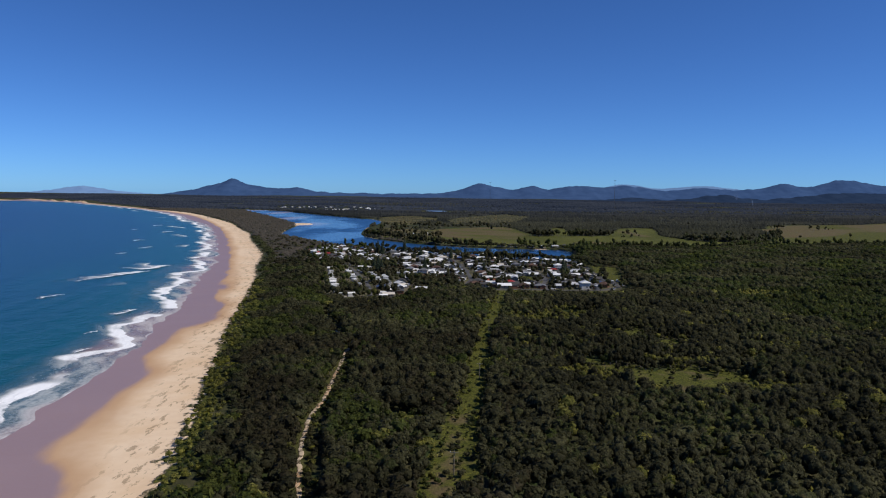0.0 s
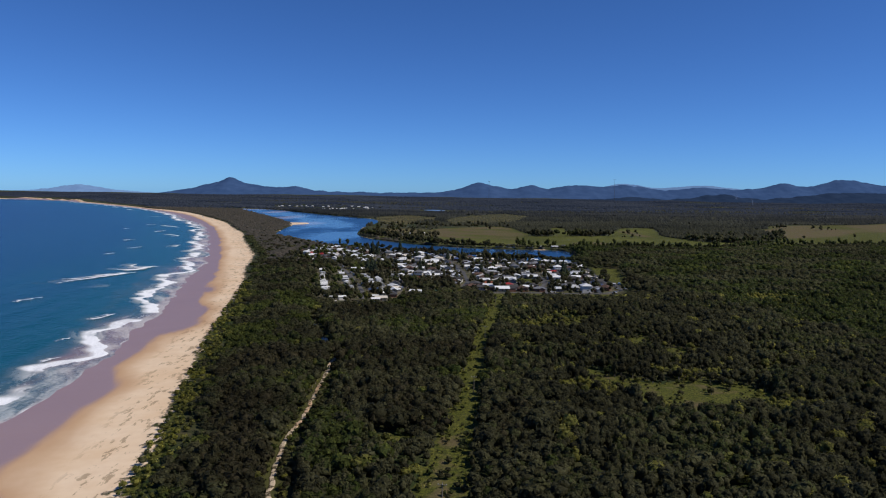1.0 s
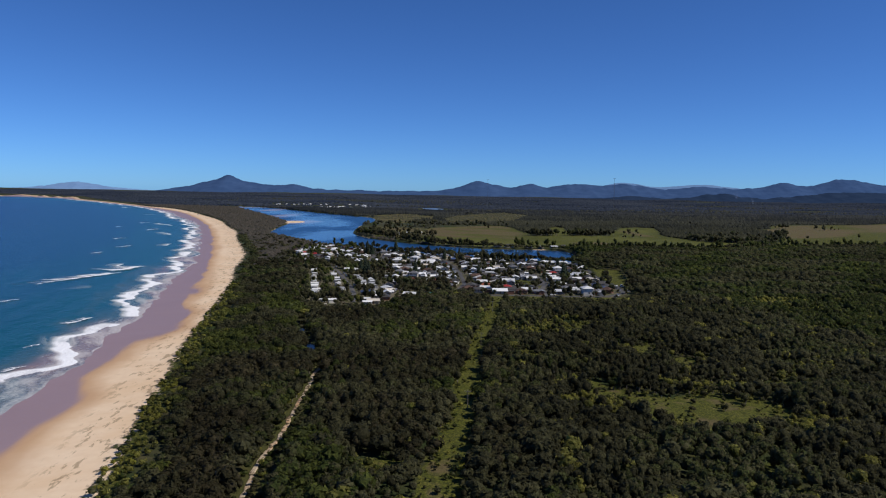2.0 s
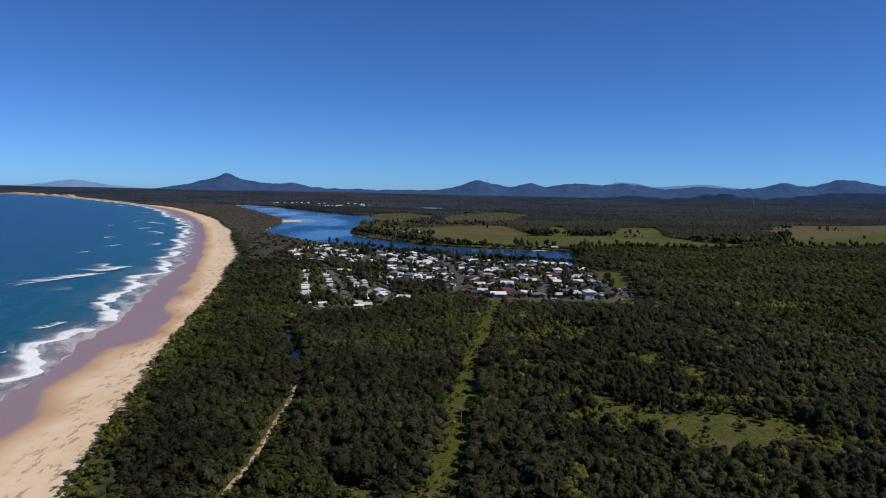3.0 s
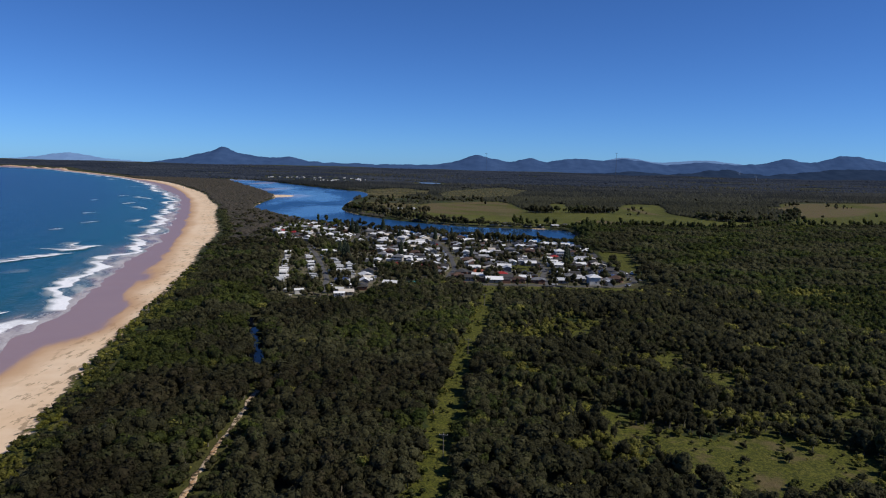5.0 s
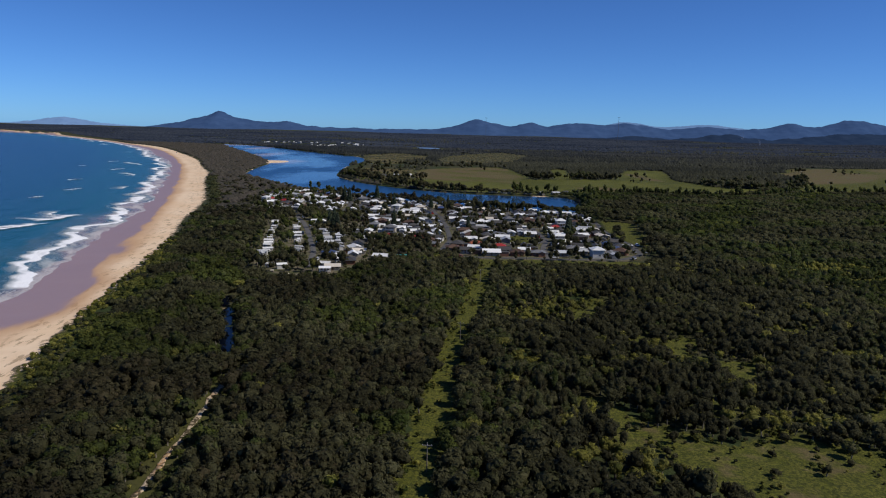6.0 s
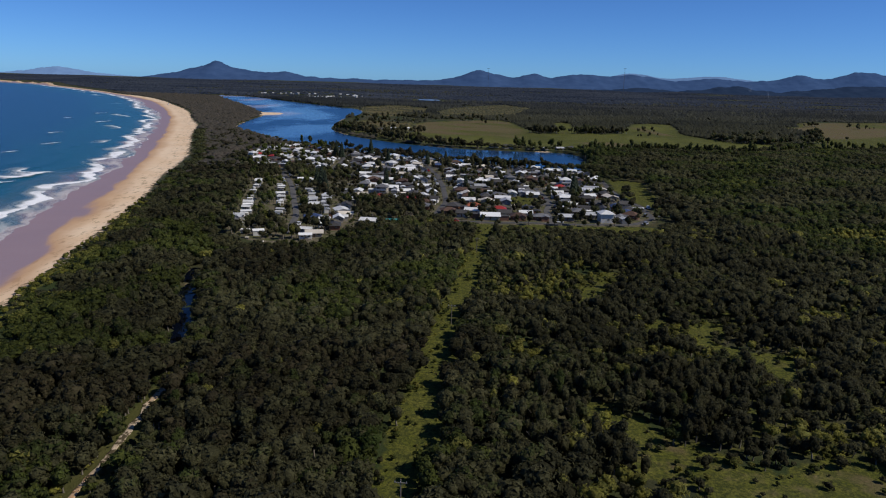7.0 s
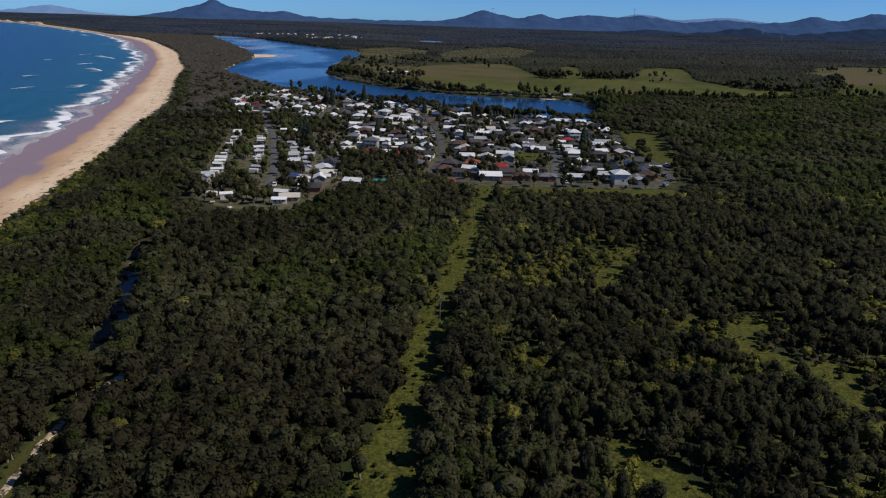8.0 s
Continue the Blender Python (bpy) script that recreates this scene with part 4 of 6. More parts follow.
wood("dune_scrub", "low yellow-green scrub on the dune and in clearings", q, rs, rs * 1.25, tq, 16, 0.24, 71, 1.0, 0.0, False, "scrub", lobes=1)

# bush beyond and beside the village
p = scatter(-330, 800, 470, 1000, 5.2, 45, 0.56)
p = p[in_sight(p, 1.05, 30)]
p = p[bush_mask(p, rng) & ((p[:, 1] > 486) | (p[:, 0] > 326))]
size = rng.uniform(3.0, 5.2, len(p))
heath = (beyond(VEGLINE, p[:, 0], p[:, 1]) < 58 + np.clip((p[:, 1] - 620) * 0.5, 0, 140) + 30 * wobble(p[:, 0], p[:, 1], 40, 38) + rng.normal(0, 12, len(p))) & (rng.uniform(0, 1, len(p)) < np.clip((p[:, 1] - 520) / 220, 0, 0.9)) & (p[:, 1] > 560 + 40 * wobble(p[:, 0], p[:, 1], 40, 58))
t = np.clip(tints(p, rng) - 0.08 + 0.1 * (p[:, 0] > 140) * wobble(p[:, 0], p[:, 1], 90, 46), 0, 1)
low = np.where((p[:, 0] < -170) & (p[:, 1] > 780), 0.5, np.where(p[:, 1] > 840, 0.75, 1.0))
t = t - 0.15 * (low < 0.6)
low = np.where((p[:, 0] < -90) & (p[:, 1] > 620), np.minimum(low, 0.7), low)
t = np.where(heath, np.where(beyond(VEGLINE, p[:, 0], p[:, 1]) < 14, 0.46, rng.uniform(0.0, 0.06, len(p))), t)
low = np.where(heath, rng.uniform(0.22, 0.55, len(p)), low)
tall = low * (6.2 + 1.3 * wobble(p[:, 0], p[:, 1], 60, 54) + 0.7 * wobble(p[:, 0], p[:, 1], 21, 69) + rng.normal(0, 0.35, len(p)))
tall = tall * np.clip(0.32 + (beyond(VEGLINE, p[:, 0], p[:, 1]) - 6) / 30, 0.32, 1)      # cut lower towards the beach to fit the sand edge in the camera's view
worn = heath & (beyond(VEGLINE, p[:, 0], p[:, 1]) >= 14)
heath_at, heath_size, heath_tall = p[worn], size[worn], tall[worn]
wood("far_bush", "dark coastal forest beside the village and river", p[~worn], size[~worn], tall[~worn], np.clip(t[~worn], 0, 1), 22, 0.20, 72, 1.0, 0.25, False, lobes=1)

# distant woods
def far_canopy(name, label, p, rad, tall, mat, seed):
    """A far forest: one small uneven dome a tree."""
    r = np.random.RandomState(seed)
    n = len(p)
    a = np.arange(5) * 1.2566 + r.uniform(0, 6.28, (n, 1))
    out = rad[:, None] * r.uniform(0.75, 1.2, (n, 5))
    g = ground_height(p[:, 0], p[:, 1])
    ring = np.stack([p[:, :1] + np.cos(a) * out, p[:, 1:] + np.sin(a) * out, g[:, None] + tall[:, None] * r.uniform(0.0, 0.45, (n, 5))], 2)
    top = np.stack([p[:, 0] + r.normal(0, 0.2, n) * rad, p[:, 1] + r.normal(0, 0.2, n) * rad, g + tall], 1)[:, None]
    v = np.concatenate([ring, top], 1).reshape(-1, 3)
    k = np.array([(q, (q + 1) % 5, 5) for q in range(5)])
    me = mesh_np(name, v, (k[None] + (np.arange(n) * 6)[:, None, None]).reshape(-1, 3), True)
    nm = np.concatenate([np.stack([np.cos(a) * 0.7, np.sin(a) * 0.7, np.full((n, 5), 0.7)], 2), np.tile(np.array([[[0.0, 0.0, 1.0]]]), (n, 1, 1))], 1)
    me.normals_split_custom_set_from_vertices(nm.reshape(-1, 3))
    me.materials.append(mat)
    return tagged(new(name, me), label, "trees", kind="stuff")


HEATH = paint("wind_worn_heath", (0.058, 0.048, 0.036), (0.032, 0.030, 0.020), 0.9, 0.06, vary=0.0)
far_canopy("coastal_heath", "low grey-brown wind-worn heath between beach and river", heath_at, heath_size * 0.95, heath_tall, HEATH, 76)
TOWN = [(-640, 2560), (-500, 2260), (-330, 2150), (-215, 2200), (-225, 2620), (-640, 2900)]
p = scatter(-1300, 1900, 1000, 2300, 6.2, 47, 0.56)
p = p[in_sight(p, 1.03, 30)]
p = p[wobble(p[:, 0], p[:, 1], 300, 48) + np.clip((p[:, 1] - 1500) / 600, -0.2, 1) + np.where(p[:, 1] < 1450, 1.6, 0.6) * (p[:, 0] > 90) + 0.7 * (p[:, 0] < -200) > -0.25]
p = p[bush_mask(p, rng) & ((wobble(p[:, 0] * 0.3, p[:, 1], 190, 66) < 1.0) | (p[:, 1] < 1400) | (p[:, 0] < -200)) & ((in_area(TOWN, p[:, 0], p[:, 1]) > 0) | (rng.uniform(0, 1, len(p)) < 0.3))]
size, tall = rng.uniform(2.6, 5.0, len(p)), 4.4 + 1.2 * wobble(p[:, 0], p[:, 1], 130, 57) + 1.0 * wobble(p[:, 0], p[:, 1], 40, 62) + rng.normal(0, 0.7, len(p)) + rng.uniform(2, 4, len(p)) * (rng.uniform(0, 1, len(p)) < 0.06)
spit = p[:, 0] < np.interp(p[:, 1], [1000, 1110, 1345, 1650, 1975, 2215], [-210, -245, -272, -380, -515, -620])
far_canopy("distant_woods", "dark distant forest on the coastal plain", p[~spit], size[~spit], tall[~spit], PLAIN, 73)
far_canopy("coastal_heath", "grey-brown heath and scrub on the sand spit", p[spit], size[spit], tall[spit] * 0.6, HEATH, 79)
p = scatter(-2600, 3000, 2300, 4400, 15.5, 49, 0.56)
p = p[in_sight(p, 1.02, 30)]
p = p[(beyond(VEGLINE, p[:, 0], p[:, 1]) > 40) & (in_area(RIVER, p[:, 0], p[:, 1]) > 20) & ((in_area(TOWN, p[:, 0], p[:, 1]) > 0) | (rng.uniform(0, 1, len(p)) < 0.3))]
x, y = p[:, 0], p[:, 1]
p = p[~((np.abs(x + 24) < 48) & (y < 2420)) & (wobble(x * 0.35, y, 260, 61) > -1.05)]
far_canopy("distant_woods", "hazy forest merging towards the far hills", p, rng.uniform(7, 12, len(p)), 3.6 + 1.2 * wobble(p[:, 0], p[:, 1], 300, 63) + rng.normal(0, 0.8, len(p)), FAR_CANOPY, 74)
# darker tree lines across the plain
rt = np.random.RandomState(91)
rows = []
for k in range(26):
    y0 = rt.uniform(1380, 3300)
    x0, l = rt.uniform(-0.25, 0.62) * y0, rt.uniform(60, 260) * y0 / 1600
    u = rt.uniform(-1, 1, int(l / 4))
    rows.append(np.stack([x0 + u * l + rt.normal(0, 4, len(u)), y0 + u * l * rt.uniform(-0.15, 0.15) + rt.normal(0, 7, len(u))], 1))
p = np.concatenate(rows)
p = p[bush_mask(p, rng) & (in_area(TOWN, p[:, 0], p[:, 1]) > 0) & (beyond(VEGLINE, p[:, 0], p[:, 1]) > 60)]
far_canopy("tree_line", "dark lines of tall gums across the plain", p, rng.uniform(3.0, 6.0, len(p)), rng.uniform(6.0, 9.5, len(p)), TREE_LINE, 78)
# low scrub over the far meadows
p = scatter(-180, 260, 1000, 2120, 8.0, 64, 0.56)
ok = np.zeros(len(p), bool)
for k in MEADOW:
    ok |= in_area(k, p[:, 0], p[:, 1]) < 3
ok &= (wobble(p[:, 0], p[:, 1], 70, 65) > np.where(p[:, 0] > 10, -0.5, 0.15)) & (in_area(RIVER, p[:, 0], p[:, 1]) > 3)
p = p[ok]
far_canopy("meadow_scrub", "low olive scrub over rough far meadows", p, rng.uniform(2.2, 4.6, len(p)), rng.uniform(0.9, 2.4, len(p)), MEADOW_SCRUB, 77)

# Pale sky reflection is put into the base colour of pond and lake.
POND_WATER = calm_water("pond_water", (0.30, 0.36, 0.42), 0.4, 0.2)
LAKE_WATER = calm_water("lake_water", (0.11, 0.17, 0.27), 0.35, 0.2)
pool("lake", rounded([(-56, 2330), (-30, 2288), (2, 2284), (10, 2360), (-20, 2410), (-52, 2400)]), float(np.max(land_height(np.linspace(-56, 10, 30), np.full(30, 2350.0)))) + 0.6, LAKE_WATER, "thin glint of a far lake on the plain")
pool("pond", rounded([(127, 1392), (131, 1391), (134, 1440), (141, 1500), (135, 1504), (130, 1440)], 3), float(np.max(land_height(np.full(30, 132.0), np.linspace(1385, 1510, 30)))) + 0.3, POND_WATER, "small pale creek pond at the paddock edge")

# ---------------------------------------------------------------- single trees of the near stand
def lobed_crown(c, rad, hgt, seed, leaves, lobes, slim=1.0):
    r = np.random.RandomState(seed)
    v, f, _, nm = crowns(np.array([c], float), np.array([rad * slim]), np.array([hgt]), np.array([0.3]), leaves, 0.105, r, lobes, 0.75 if slim < 1 else 0.0)
    me = mesh_np("crown", v, f, True)
    me.normals_split_custom_set_from_vertices(nm)
    me.materials.append(LEAF_OB)
    return me


def tree(rad, tall, seed, slim, label):
    r = random.Random(seed)
    root = tagged(new("tree"), label, "tree", "trees beside the grassy corridor")
    half = tall * 0.45
    lean = (r.uniform(-0.3, 0.3), r.uniform(-0.3, 0.3))
    top = (lean[0], lean[1], tall * 0.75)
    part("trunk", tube([(0, 0, -0.25), (lean[0] * 0.3, lean[1] * 0.3, tall * 0.3), top], [0.16, 0.11, 0.04]), BARK, root)
    for _ in range(2):
        a = r.uniform(0, 6.28)
        z = tall * r.uniform(0.25, 0.45)
        part("limb", tube([(lean[0] * 0.3, lean[1] * 0.3, z), (math.cos(a) * rad * 0.35, math.sin(a) * rad * 0.35, z + tall * 0.15),
                           (math.cos(a) * rad * 0.7, math.sin(a) * rad * 0.7, z + tall * 0.3)], [0.07, 0.05, 0.02], 5), BARK, root)
    ob = new("crown", lobed_crown((lean[0], lean[1], tall - half), rad, half, seed, 260, 6, slim))
    ob.parent = root
    return root


TREES = [tree(2.4, 5.4, 1, 1.0, "round-crowned grey-green paperbark in dense bush"), tree(2.1, 4.6, 2, 1.0, "round-crowned dark green banksia in dense bush"),
         tree(2.8, 6.2, 3, 1.0, "broad dark green tree crown above the bush"), tree(2.2, 7.0, 4, 0.72, "slender feathery she-oak beside grass"),
         tree(2.0, 6.2, 5, 0.7, "slender olive-grey eucalypt in open bush"), tree(1.8, 4.0, 6, 1.0, "small bushy green tree in open bush")]
rt = random.Random(5)
for i, (tx, ty) in enumerate(SINGLES):
    k = rt.choice((0, 1, 2, 5)) if tx < 30 else rt.choice((0, 1, 3, 4, 4, 5))
    if i < len(TREES):
        k = i
    m = Matrix.LocRotScale((tx, ty, float(ground_height(tx, ty))), Euler((0, 0, rt.uniform(0, 6.28))), None)
    s = rt.uniform(0.8, 1.15)
    if i < len(TREES):
        TREES[k].matrix_world = m
        TREES[k].scale = (1, 1, 1)
    else:
        copy_thing(TREES[k], m).scale = (s, s, s * rt.uniform(0.9, 1.15))

# ---------------------------------------------------------------- village materials
ROOFS = {
    "white": paint("white_roof", (0.80, 0.80, 0.78), (0.68, 0.68, 0.66), 0.45, 0.5, vary=0.15),
    "cream": paint("cream_roof", (0.66, 0.60, 0.50), (0.56, 0.50, 0.41), 0.5, 0.5),
    "pale grey": paint("pale_grey_roof", (0.48, 0.49, 0.50), (0.40, 0.41, 0.42), 0.45, 0.5),
    "grey": paint("grey_roof", (0.17, 0.17, 0.175), (0.12, 0.12, 0.125), 0.6, 0.5),
    "dark": paint("dark_roof", (0.050, 0.048, 0.047), (0.075, 0.070, 0.066), 0.65, 0.5),
    "brown": paint("brown_tile_roof", (0.105, 0.060, 0.040), (0.075, 0.045, 0.032), 0.75, 0.6),
    "terracotta": paint("terracotta_roof", (0.40, 0.120, 0.055), (0.31, 0.088, 0.042), 0.75, 0.6),
    "red": paint("red_roof", (0.33, 0.034, 0.028), (0.25, 0.028, 0.023), 0.5, 0.6),
    "blue": paint("blue_roof", (0.055, 0.085, 0.19), (0.045, 0.07, 0.15), 0.5, 0.6),
    "green": paint("turquoise_roof", (0.035, 0.30, 0.30), (0.03, 0.24, 0.25), 0.5, 0.6),
}
WALLS = [paint("cream_wall", (0.40, 0.36, 0.29), None, 0.8, 0.4), paint("brick_wall", (0.24, 0.12, 0.075), (0.18, 0.09, 0.06), 0.85, 2.0),
         paint("white_wall", (0.55, 0.54, 0.51), None, 0.7, 0.4), paint("grey_wall", (0.20, 0.205, 0.21), None, 0.75, 0.4)]
FRAME = paint("window_frame_paint", (0.70, 0.70, 0.68), None, 0.4)
DOOR = paint("door_paint", (0.16, 0.10, 0.06), None, 0.5)
TIMBER = paint("weathered_timber", (0.20, 0.17, 0.14), (0.28, 0.25, 0.21), 0.85, 1.2)
GLASS, _nt, _b = material("window_glass", 0.06, 0.6)
_b.inputs["Base Color"].default_value = (0.02, 0.025, 0.03, 1)
RUBBER = paint("tyre_rubber", (0.02, 0.02, 0.02), None, 0.9)


def roof_mesh(w, d, h, rise, hip, over=0.8, thick=0.14):
    """A hipped or gabled roof with eaves and thickness, its ridge along x."""
    bm = bmesh.new()
    a, b = w / 2 + over, d / 2 + over
    r = max(0.3, a - b * hip) if hip else a
    drop = rise * over / (d / 2)
    shells = []
    for z in (0.0, -thick):
        e = [bm.verts.new(p) for p in ((-a, -b, h - drop + z), (a, -b, h - drop + z), (a, b, h - drop + z), (-a, b, h - drop + z))]
        t = [bm.verts.new((-r, 0, h + rise + z)), bm.verts.new((r, 0, h + rise + z))]
        shells.append((e, t))
    (e, t), (f, u) = shells
    bm.faces.new((e[0], e[1], t[1], t[0]))
    bm.faces.new((e[2], e[3], t[0], t[1]))
    bm.faces.new((f[1], f[0], u[0], u[1]))
    bm.faces.new((f[3], f[2], u[1], u[0]))
    for i, j, k in ((1, 2, 1), (3, 0, 0)):
        if hip:
            bm.faces.new((e[i], e[j], t[k]))
            bm.faces.new((f[j], f[i], u[k]))
            bm.faces.new((f[i], f[j], e[j], e[i]))
        else:
            bm.faces.new((f[i], u[k], t[k], e[i]))
            bm.faces.new((u[k], f[j], e[j], t[k]))
    for i, j in ((0, 1), (2, 3)):
        bm.faces.new((f[i], f[j], e[j], e[i]))
    return bm


def wall_mesh(w, d, h, rise, hip):
    """Outer walls with their gable ends."""
    bm = bmesh.new()
    a, b = w / 2, d / 2
    lo = [bm.verts.new(p) for p in ((-a, -b, -0.4), (a, -b, -0.4), (a, b, -0.4), (-a, b, -0.4))]
    hi = [bm.verts.new(p) for p in ((-a, -b, h), (a, -b, h), (a, b, h), (-a, b, h))]
    for i in range(4):
        j = (i + 1) % 4
        if hip or i in (0, 2):
            bm.faces.new((lo[i], lo[j], hi[j], hi[i]))
        else:
            sx = a if i == 1 else -a
            bm.faces.new((lo[i], lo[j], hi[j], bm.verts.new((sx, 0, h + rise - 0.16)), hi[i]))
    bm.faces.new(lo[::-1])
    return bm


def window(root, x, y, z, w, h, nx, ny):
    """A framed window standing proud of a wall that faces (nx, ny)."""
    bm = bmesh.new()
    t = 0.07
    for a0, a1, z0, z1 in ((-w / 2, w / 2, -h / 2, -h / 2 + t), (-w / 2, w / 2, h / 2 - t, h / 2), (-w / 2, -w / 2 + t, -h / 2 + t, h / 2 - t), (w / 2 - t, w / 2, -h / 2 + t, h / 2 - t), (-t / 2, t / 2, -h / 2 + t, h / 2 - t)):
        add_box(bm, a0, a1, -0.06, 0.03, z0, z1)
    turn = pose(x, y, z, 0, 0, math.degrees(math.atan2(nx, -ny)))
    bm.transform(turn)
    win = part("window", bm, FRAME, root)
    g = box(-w / 2 + t, w / 2 - t, -0.025, 0.02, -h / 2 + t, h / 2 - t)
    g.transform(turn)
    part("pane", g, GLASS, win)


def house(w, d, rise, hip, roof, wall, label, wing=0, porch=False, high=2.3):
    root = tagged(new("house"), label, "house", "houses of the village")
    part("wall", wall_mesh(w, d, high, rise, hip), WALLS[wall], root)
    part("roof", roof_mesh(w, d, high, rise, hip), ROOFS[roof], root)
    if wing:
        turn = pose(w * 0.22, -d / 2 - wing / 2 + d / 4, 0)
        flip = pose(0, 0, 0, 0, 0, 90)
        bm = wall_mesh(wing + d / 2, d * 0.62, high - 0.02, rise * 0.62, 0)
        bm.transform(turn @ flip)
        part("wing_wall", bm, WALLS[wall], root)
        bm = roof_mesh(wing + d / 2, d * 0.62, high - 0.01, rise * 0.62, 0, 0.45)
        bm.transform(turn @ flip)
        part("wing_roof", bm, ROOFS[roof], root)
    if porch:
        bm = bmesh.new()
        add_box(bm, -w * 0.42, w * 0.42, d / 2 + 0.2, d / 2 + 2.6, high - 0.35, high - 0.25)
        part("veranda_roof", bm, ROOFS[roof], root)
        for sx in (-0.4, 0, 0.4):
            part("post", box(w * sx - 0.05, w * sx + 0.05, d / 2 + 2.4, d / 2 + 2.5, -0.3, high - 0.35), FRAME, root)
    window(root, -w * 0.3, -d / 2, 1.5, 1.7, 1.1, 0, -1)
    if not wing:
        window(root, w * 0.28, -d / 2, 1.5, 1.7, 1.1, 0, -1)
    window(root, -w * 0.28, d / 2, 1.5, 1.5, 1.0, 0, 1)
    window(root, w / 2, d * 0.1, 1.5, 1.3, 1.0, 1, 0)
    window(root, -w / 2, -d * 0.1, 1.5, 1.3, 1.0, -1, 0)
    part("door", box(-0.45, 0.45, -d / 2 - 0.05, -d / 2 + 0.04, 0.0, 2.05), DOOR, root)
    return root


def high_house(w, d, rise, roof, wall, label):
    """A house on two floors with a balcony along its front."""
    root = house(w, d, rise, 1.0, roof, wall, label, high=4.7)
    part("balcony", box(-w * 0.45, w * 0.45, -d / 2 - 1.5, -d / 2 - 0.06, 2.3, 2.45), TIMBER, root)
    part("railing", box(-w * 0.45, w * 0.45, -d / 2 - 1.5, -d / 2 - 1.44, 2.45, 3.35), FRAME, root)
    for sx in (-0.43, 0.43):
        part("post", box(w * sx - 0.07, w * sx + 0.07, -d / 2 - 1.5, -d / 2 - 1.36, -0.3, 2.3), FRAME, root)
    window(root, -w * 0.22, -d / 2, 3.6, 2.0, 1.3, 0, -1)
    return root


KINDS = {
    "white": house(9.5, 7.0, 0.95, 0, "white", 2, "white-roofed cottage on a grassy village block"),
    "white_l": house(9.0, 6.5, 1.12, 0, "white", 0, "white metal-roofed house with a front wing", wing=3.0),
    "cream": house(9.0, 6.8, 0.95, 0, "cream", 0, "cream-roofed house among village trees", porch=True),
    "pale": house(10.0, 6.6, 1.04, 0, "pale grey", 3, "pale grey metal-roofed house on a village street"),
    "grey": house(10.0, 7.4, 1.10, 1.0, "grey", 1, "grey-roofed brick house on a village street", wing=2.6),
    "dark": house(10.2, 7.2, 1.15, 1.0, "dark", 1, "dark-roofed brick house among village trees"),
    "dark_g": house(8.6, 6.4, 1.28, 0, "dark", 2, "dark gabled cottage with white walls", porch=True),
    "brown": house(9.6, 7.4, 1.36, 1.0, "brown", 1, "brown tiled brick house among village trees", wing=2.6),
    "orange": house(10.5, 7.4, 1.44, 1.0, "terracotta", 0, "terracotta tiled house with a hipped roof", wing=3.0),
    "red": house(9.0, 6.4, 1.20, 1.0, "red", 2, "red-roofed house standing out among pale roofs"),
    "blue": house(9.6, 7.0, 1.20, 1.0, "blue", 1, "blue-grey roofed brick house on a grassy block"),
    "two": high_house(9.0, 7.5, 1.3, "white", 2, "two-storey white house with a front balcony"),
    "two_d": high_house(9.0, 7.5, 1.4, "grey", 0, "two-storey cream house with a grey roof"),
    "pool": house(7.5, 4.0, 0.5, 0, "green", 0, "low turquoise-roofed shelter at the bush edge"),
    "hall": house(12.0, 8.5, 1.4, 0, "white", 0, "large white-roofed hall at the village front"),
}
USED = set()


def put(kind, x, y, turn):
    m = pose(x, y, float(land_height(x, y)) + 0.25, 0, 0, turn)
    if kind not in USED:
        USED.add(kind)
        KINDS[kind].matrix_world = m
        return KINDS[kind]
    return copy_thing(KINDS[kind], m)


shed = house(2.1, 1.7, 0.3, 0, "cream", 3, "small pale-roofed shed in the bush", high=1.9)
shed.name = "shed"
tagged(shed, category="shed", group="sheds in the bush")
shed.matrix_world = pose(-36.5, 306.5, 0.15, 0, 0, 25)
shed.scale = (0.42, 0.42, 0.5)
copy_thing(shed, pose(-40, 412, 0.2, 0, 0, 10))
copy_thing(shed, pose(-34, 409, 0.2, 0, 0, 50))
copy_thing(shed, pose(-60, 437, 0.2, 0, 0, 10))
copy_thing(shed, pose(-52, 430, 0.2, 0, 0, 60))
PLACED = []
rh = random.Random(21)
# houses that can be told apart by their roofs
for kind, x, y, turn in (("hall", 43, 494, 2), ("orange", 36, 523, 8), ("red", 49, 515, 0), ("red", 94, 600, 5), ("brown", 23, 507, 10), ("white", -3, 566, 10),
                         ("red", -15, 545, 10), ("blue", 114, 515, -15), ("pool", -3, 476, 8), ("white", -14, 475, -10), ("cream", -34, 445, 10), ("blue", -41, 480, 8),
                         ("white_l", 88, 573, 0), ("two", 87, 544, 0), ("red", 3, 540, 8), ("white", 124, 648, 15), ("brown", 57, 496, 0), ("grey", 68, 496, 0), ("brown", 103, 506, -8),
                         ("pale", 92, 503, 3), ("two", -20, 738, -30), ("two_d", 8, 720, -28), ("two", 40, 716, -20),
                         ("pale", 81, 497, 2), ("white_l", 34, 540, 5), ("two", -34, 660, 0), ("white", -10, 620, 5)):
    put(kind, x, y, turn).scale = (0.74, 0.78, 0.86)
    PLACED.append((x, y))

WEIGHTS = (("white", 22), ("white_l", 20), ("cream", 12), ("pale", 9), ("grey", 11), ("dark", 22), ("dark_g", 16), ("brown", 13), ("two", 3), ("two_d", 3), ("blue", 1), ("orange", 0.5), ("red", 0.6))
names, weights = [k for k, _ in WEIGHTS], [w for _, w in WEIGHTS]


